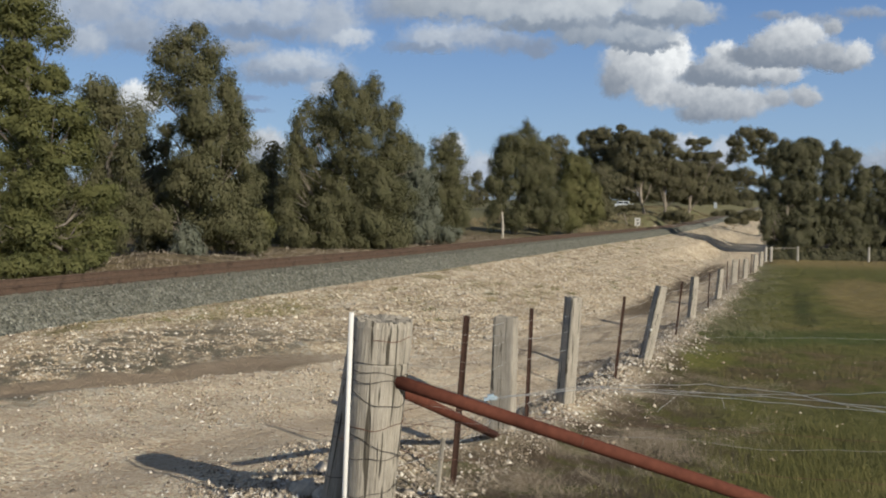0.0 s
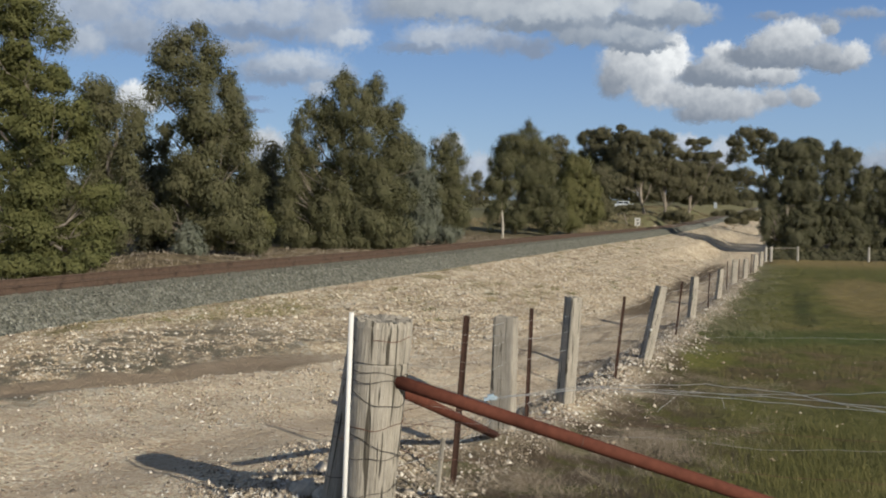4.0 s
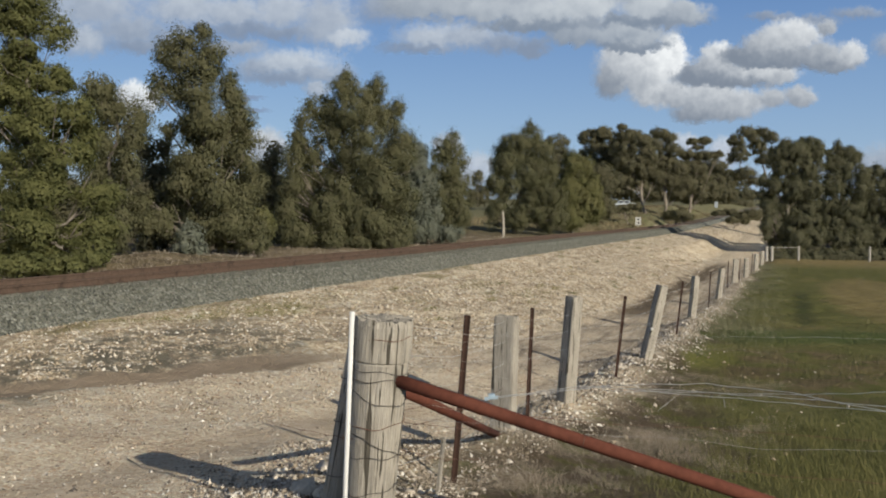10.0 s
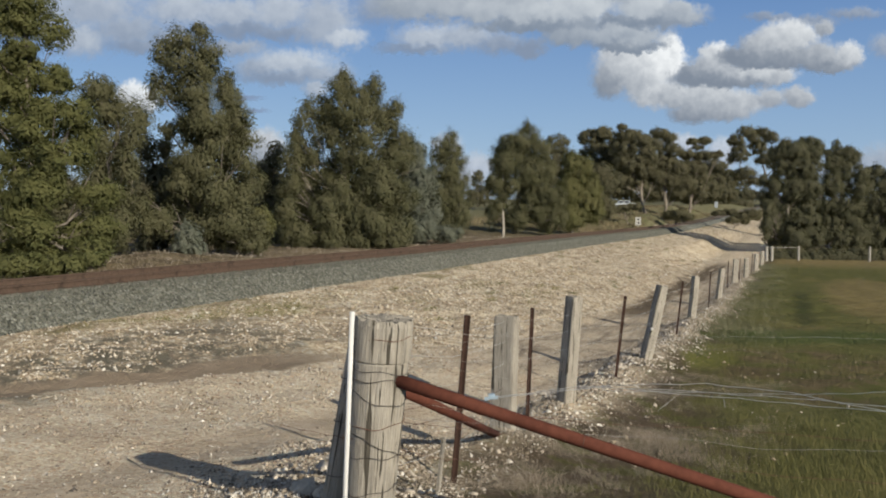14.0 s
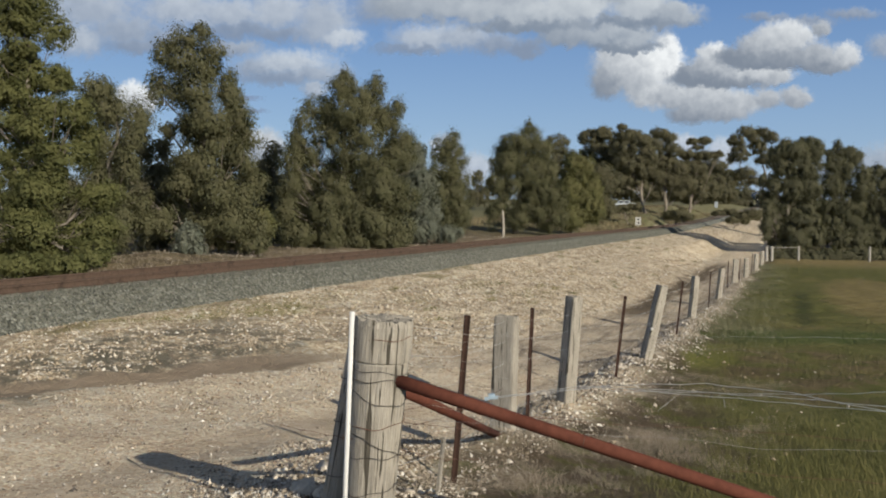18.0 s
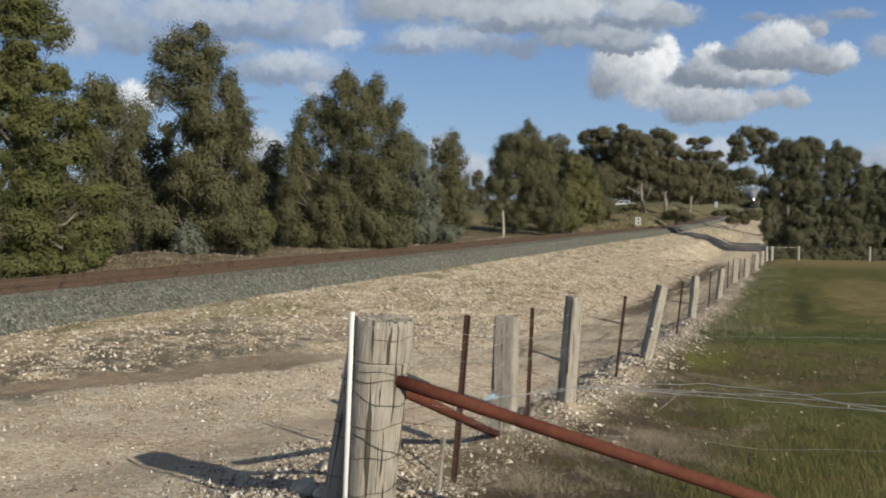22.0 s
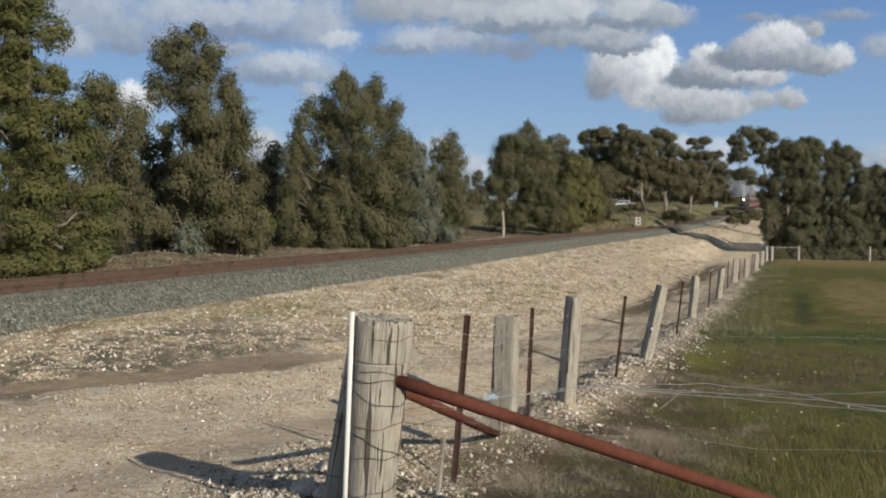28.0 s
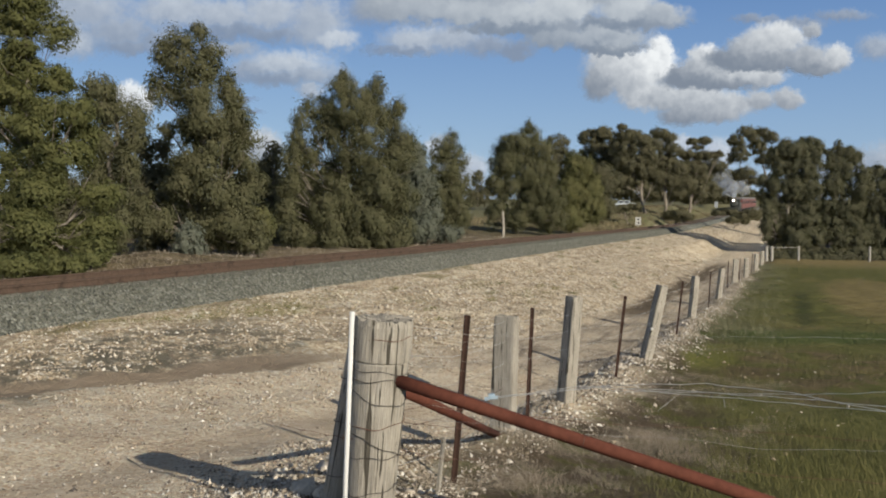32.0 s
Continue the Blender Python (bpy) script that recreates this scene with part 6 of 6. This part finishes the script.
def build_carriage():
    ca = empty("red_carriage", pose(MID, 720, -2), "dull red passenger carriage with grey arched roof", "carriage", "carriages of the train")
    body = add_part("body", mesh_of("body", *box(-1.45, 0, 1.0, 1.45, 20, 3.8, 0.05), [M_RED]), ca)
    n = 12
    sec = [(1.5 * math.cos(math.pi * k / n), 3.77 + 0.66 * math.sin(math.pi * k / n)) for k in range(n + 1)]
    v = [(x, y, z) for y in (-0.1, 20.1) for x, z in sec]
    f = [(k, k + 1, k + n + 2, k + n + 1) for k in range(n)] + [tuple(range(n + 1)), tuple(range(n + 1, 2 * n + 2))]
    add_part("roof", mesh_of("roof", v, f, [M_ROOF], False), ca)
    add_part("underframe", mesh_of("underframe", *box(-1.2, 0.3, 0.75, 1.2, 19.7, 1.0, 0.02), [M_BLACK]), ca)
    for k in range(9):
        for x in (-1.456, 1.456):
            add_part("window", mesh_of("window", *box(x - 0.008, 1.3 + k * 2.0, 2.3, x + 0.008, 2.5 + k * 2.0, 3.3), [M_GLASS]), body)
    for y in (1.8, 4.0, 16, 18.2):
        for x in (-0.78, 0.78):
            add_part("wheel", mesh_of("wheel", *wheel(0.46, 0.13, M_BLACK), [M_BLACK]), ca, pose(x, y, 0.46))
    TRAIN.append((ca, 17.2))
    for k in range(1, 5):
        TRAIN.append((copy_thing(ca, pose(MID, 740 + 21 * k, -2)), 17.2 + 20.8 * k))


build_locomotive()
build_carriage()


# ---- sky ----
CLOUDS = []
TONES = {  # edge from, edge to, lit, shaded, most cover, raggedness
    "puff": (-0.03, 0.48, (0.955, 0.985, 1.0), (0.235, 0.28, 0.35), 1.0, 0.15),
    "bank": (-0.04, 0.50, (0.715, 0.76, 0.79), (0.232, 0.285, 0.365), 0.96, 0.26),
    "haze": (-0.10, 0.75, (0.74, 0.79, 0.835), (0.255, 0.315, 0.42), 0.88, 0.36),
    "low": (-0.06, 0.60, (0.68, 0.73, 0.79), (0.34, 0.41, 0.54), 0.92, 0.28),
    "scrap": (-0.05, 0.90, (0.30, 0.37, 0.52), (0.22, 0.28, 0.42), 0.75, 0.3),
}


def cloud_material(tone, blobs):
    """A soft glowing backdrop cloud: light and shade painted per puff, broken by noise."""
    e0, e1, lit, shade, most, ragged = TONES[tone]
    k = Mat("cloud_cover", 1.0)
    big = sum(b[2] + b[3] for b in blobs) / len(blobs) / 2

    def vmath(op, a, b=None, c=None):
        n = k.node("ShaderNodeVectorMath")
        n.operation = op
        k.put(n.inputs[0], a)
        if b is not None:
            k.put(n.inputs[1], b)
        if c is not None:
            k.put(n.inputs[2], c)
        return n

    billow = vmath("SUBTRACT", k.noise(1.9 / big, 3, 0.5, None, 0.1, 1), (0.5, 0.5, 0.5)).outputs[0]
    co = vmath("MULTIPLY_ADD", billow, (big * 0.62, big * 0.5, 0), k.co).outputs[0]
    curl = vmath("SUBTRACT", k.noise(5.5 / big, 2, 0.45, None, 0.0, 1), (0.5, 0.5, 0.5)).outputs[0]
    co = vmath("MULTIPLY_ADD", curl, (big * 0.34, big * 0.3, 0), co).outputs[0]
    total = weights = tones = None
    for u, h, ru, rh, bright in blobs:
        off = vmath("MULTIPLY_ADD", co, (1 / ru, 1 / rh, 0), (-u / ru, -h / rh, 0)).outputs[0]
        d = k.math("SUBTRACT", 1.0, vmath("LENGTH", off).outputs["Value"])
        w = k.math("POWER", 2.718, k.math("MULTIPLY", d, 6.0))
        # paint each puff brighter up and right, where sunlight would fall
        bright = k.math("ADD", bright, vmath("DOT_PRODUCT", off, (0.16, 0.26, 0)).outputs["Value"])
        if total is None:
            total, weights, tones = d, w, k.math("MULTIPLY", bright, w)
        else:
            n = k.node("ShaderNodeMath")
            n.operation = "SMOOTH_MAX"
            k.put(n.inputs[0], total)
            k.put(n.inputs[1], d)
            n.inputs[2].default_value = 0.22
            total = n.outputs[0]
            weights = k.math("ADD", weights, w)
            tones = k.math("MULTIPLY_ADD", bright, w, tones)
    fine = k.noise(7.0 / big, 4, 0.52)
    here = k.math("ADD", total, k.math("MULTIPLY", k.math("SUBTRACT", fine, 0.5), ragged))
    alpha = k.math("MULTIPLY", k.span(here, e0, e1), most)
    level = k.math("ADD", k.math("DIVIDE", tones, weights), k.math("MULTIPLY", k.math("SUBTRACT", k.noise(2.4 / big, 3, 0.5), 0.5), 0.40))
    c = k.mix(k.math("POWER", k.math("MINIMUM", k.math("MAXIMUM", level, 0.0), 1.0), 1.55), shade, lit)
    em = k.node("ShaderNodeEmission")
    k.put(em.inputs[0], c)
    tr = k.node("ShaderNodeBsdfTransparent")
    mx = k.node("ShaderNodeMixShader")
    k.put(mx.inputs[0], alpha)
    k.t.links.new(tr.outputs[0], mx.inputs[1])
    k.t.links.new(em.outputs[0], mx.inputs[2])
    k.t.links.new(mx.outputs[0], k.t.nodes["Material Output"].inputs[0])
    return k.m


def cloud(label, place, tone, drift, blobs):
    x0, x1 = min(b[0] - 1.5 * b[2] for b in blobs), max(b[0] + 1.5 * b[2] for b in blobs)
    y0, y1 = min(b[1] - 1.6 * b[3] for b in blobs), max(b[1] + 1.6 * b[3] for b in blobs)
    me = mesh_of("cloud", [(x0, y0, 0), (x1, y0, 0), (x1, y1, 0), (x0, y1, 0)], [(0, 1, 2, 3)], [cloud_material(tone, blobs)])
    ob = new("cloud", me)
    ob.matrix_basis = Matrix.Translation(place) @ pose(0, 0, 0, 90, 0, 22.3)
    tagged(ob, label, "cloud", "drifting clouds", "structure")
    CLOUDS.append((ob, Vector(place), drift))


cloud("puffy bright white cumulus cloud", (-601, 3969, 606), "puff", (-80, -15), [(86, 14, 132, 126, 0.94), (107, 104, 62, 57, 0.94), (133, 58, 54, 69, 0.89), (-77, 6, 186, 130, 0.64), (-155, -59, 101, 107, 0.24), (39, -118, 155, 88, 0.66), (-12, -62, 140, 100, 0.54), (-121, 58, 117, 61, 0.64)])
cloud("long grey cumulus cloud underneath the bright one", (-244, 4072, 441), "puff", (-82, -15), [(-116, 22, 223, 95, 0.52), (-155, -48, 138, 57, 0.24), (27, -4, 185, 76, 0.49), (-14, -42, 169, 49, 0.39), (181, 16, 100, 53, 0.39), (312, 24, 96, 61, 0.44), (-237, 32, 123, 76, 0.54)])
cloud("grey cumulus cloud with a bright shoulder", (-238, 3923, 559), "puff", (-84, -15), [(-57, 75, 82, 62, 0.72), (-70, 20, 133, 66, 0.44), (-107, -24, 185, 55, 0.08), (118, -9, 215, 62, 0.60), (32, -41, 245, 37, 0.16), (232, -17, 74, 55, 0.56), (-149, -4, 89, 51, 0.19)])
cloud("rounded cumulus cloud with a grey underside", (33, 3905, 623), "puff", (-91, -17), [(-31, 63, 172, 85, 0.66), (-153, 24, 100, 78, 0.44), (-225, -19, 129, 57, 0.09), (-43, -21, 265, 60, 0.22), (103, -19, 122, 78, 0.36), (222, -19, 86, 71, 0.64), (114, 94, 50, 42, 0.34), (138, -57, 165, 35, 0.19), (-125, -47, 179, 32, 0.09)])
cloud("broad pale cloud bank overhead", (-787, 3460, 755), "bank", (-128, -15), [(-610, 42, 244, 83, 0.54), (-412, 33, 296, 83, 0.66), (-175, 14, 244, 96, 0.72), (36, 42, 195, 117, 0.84), (285, 42, 160, 117, 0.79), (415, 0, 146, 69, 0.54), (273, -30, 321, 41, 0.14), (-115, -40, 383, 41, 0.19), (178, -81, 272, 62, 0.56), (227, -123, 216, 31, 0.14), (1, -79, 174, 55, 0.44), (-296, 88, 314, 83, 0.54), (192, 93, 279, 62, 0.54)])
cloud("thin grey cloud streak", (-1213, 3447, 662), "haze", (-92, -15), [(-208, 28, 196, 75, 0.69), (-254, -13, 233, 32, 0.14), (-63, 33, 240, 72, 0.54), (95, 4, 167, 61, 0.24), (211, -13, 116, 50, 0.00), (221, -38, 80, 29, 0.04)])
cloud("broad hazy grey cloud bank", (-2464, 3313, 808), "haze", (-72, -11), [(-566, 77, 339, 134, 0.52), (-630, -56, 199, 106, 0.60), (-415, -16, 255, 118, 0.39), (-146, 77, 319, 106, 0.64), (69, 53, 295, 106, 0.62), (132, -18, 255, 63, 0.06), (297, 61, 239, 118, 0.64), (512, 35, 199, 157, 0.56), (576, -56, 159, 75, 0.84), (462, -29, 159, 94, 0.49), (69, -93, 215, 39, 0.29), (767, 85, 183, 102, 0.34), (-210, -56, 159, 94, 0.24), (-864, 56, 319, 157, 0.54), (-359, -87, 239, 47, 0.14), (305, -34, 199, 47, 0.14)])
cloud("soft pale grey cloud", (-2165, 3381, 596), "haze", (-45, -8), [(27, 31, 291, 78, 0.72), (-10, -32, 268, 47, 0.06), (153, -17, 212, 70, 0.44), (-110, 10, 157, 70, 0.34), (153, -85, 79, 47, 0.54), (-212, 94, 157, 39, 0.34)])
cloud("small bright cloud low over the trees", (-2690, 3209, 408), "puff", (-26, -5), [(-159, 81, 103, 75, 0.76), (-185, 33, 111, 78, 0.69), (-98, 49, 79, 67, 0.74), (442, -163, 135, 102, 0.44)])
cloud("small white cloud low over the trees", (-1332, 3514, 165), "low", (-50, -10), [(-62, 60, 87, 82, 0.90), (62, -25, 120, 82, 0.60), (-25, -60, 164, 66, 0.60)])
cloud("small white cloud low over the trees", (-356, 3922, 203), "low", (-35, -7), [(-87, 47, 120, 44, 0.70), (87, -2, 104, 93, 0.70), (-25, -47, 191, 66, 0.60)])
cloud("low blue-grey cloud bank far off", (255, 4187, 169), "haze", (-60, -7), [(62, -12, 264, 79, 0.35), (-87, -37, 231, 73, 0.40), (212, 12, 198, 92, 0.50), (-212, 37, 119, 46, 0.40)])
cloud("faint cloud wisps", (172, 4113, 740), "haze", (-98, -15), [(-20, 5, 45, 39, 0.35), (-88, 37, 162, 32, 0.20), (-260, 54, 142, 26, 0.20), (108, 69, 162, 32, 0.25), (260, -69, 110, 71, 0.45)])
cloud("small dark cloud scraps", (-2111, 3058, 404), "scrap", (-38, -7), [(-18, 27, 89, 18, 0.30), (18, -27, 74, 13, 0.30)])


# ---- smoke ----
def smoke_material():
    k = Mat("pale_engine_smoke", 1.0, 0, 0.0)
    k.colour((0.60, 0.65, 0.72))
    a = k.span(k.noise(0.7, 5, 0.6), 0.30, 0.70, 0.01, 0.20)
    tr = k.node("ShaderNodeBsdfTransparent")
    mx = k.node("ShaderNodeMixShader")
    k.put(mx.inputs[0], a)
    k.t.links.new(tr.outputs[0], mx.inputs[1])
    k.t.links.new(k.b.outputs[0], mx.inputs[2])
    k.t.links.new(mx.outputs[0], k.t.nodes["Material Output"].inputs[0])
    return k.m


PUFFS = []
FUNNEL = Vector((0, 1.1, 4.3))


def build_smoke():
    """The plume keeps station over the engine as it comes on, trailing back over the carriages."""
    m = smoke_material()
    r = np.random.default_rng(5)
    plume = empty("smoke_plume", pose(MID, 700, -2), "pale blue-grey smoke plume trailing back over the train", "smoke")
    for k in range(54):
        f = k / 53
        bm = bmesh.new()
        bmesh.ops.create_icosphere(bm, subdivisions=3, radius=0.4 + 1.9 * f ** 0.7)
        for v in bm.verts:
            v.co *= 1 + 0.28 * noise.noise(v.co * 1.3 + Vector((k * 7.1, 0, 0)))
        me = bpy.data.meshes.new("puff")
        bm.to_mesh(me)
        bm.free()
        me.materials.append(m)
        me.shade_smooth()
        at = Vector((-3.6 * f + r.normal(0, 3.0) * f, 1.1 + 34 * f + r.normal(0, 4) * f, 4.2 + 4.6 * f ** 0.6 + r.normal(0, 1.5) * f))
        at.z = max(at.z, 4.2 + f)
        PUFFS.append((add_part("puff", me, plume, Matrix.Translation(at)), at, f))
    TRAIN.append((plume, 0.0))


build_smoke()


# ---- movements ----
def train_front(t):
    return 449.2 - 13.33 * (t - 17)


def motions():
    for thing, back in TRAIN:
        rows = []
        for t in range(0, 33, 2):
            y = train_front(t) + back
            rows.append((t, pose(MID, y, float(rail(y)))))
        walk(thing, rows)
    for ob, place, drift in CLOUDS:
        across = RIGHT * drift[0] + Vector((0, 0, drift[1]))
        walk(ob, [(t, Matrix.Translation(place + across * (t / 32)) @ pose(0, 0, 0, 90, 0, 22.3)) for t in (0, 16, 32)])
    for k, (puff, place, f) in enumerate(PUFFS):
        rows = []
        for t in range(0, 33, 2):
            o = Vector((math.sin(t * 0.9 + k), math.sin(t * 0.7 + 2 * k), math.sin(t * 1.1 + 3 * k))) * 0.5 * f
            drawn = min(1.0, max(0.12, (t - 15) / 13))
            rows.append((t, Matrix.Translation(FUNNEL + (place - FUNNEL) * drawn + o * drawn) @ pose(0, 0, 0, 12 * t, 0, 9 * t + k * 20)))
        walk(puff, rows)
    # gusts: every crown mass leans and lifts a little on its own
    for crown, mid, h, top, across, seed in SWAYING:
        r = random.Random(seed * 13 + int(h * 10))
        p1, p2, p3 = r.uniform(0, 6.28), r.uniform(0, 6.28), r.uniform(0, 6.28)
        amp = 0.10 * max(h / top, 0.05) ** 1.5 * min(top, 10) / 9 + 0.02
        rows = []
        t = 0.0
        while t <= 32.01:
            gust = math.sin(0.9 * t - across * 0.25) + 0.6 * math.sin(2.1 * t - across * 0.4 + seed)
            du = amp * (0.7 * gust + 0.5 * math.sin(2.9 * t + p1))
            dz = amp * 0.35 * math.sin(1.7 * t + p2)
            rows.append((t, Matrix.Translation(mid + RIGHT * du + AWAY * amp * 0.3 * math.sin(2.3 * t + p3) + Vector((0, 0, dz))) @ pose(0, 0, 0, 1.5 * math.sin(2.2 * t + p3), 1.8 * gust * h / top, 1.5 * math.sin(1.9 * t + p1))))
            t += 0.8
        walk(crown, rows)


motions()
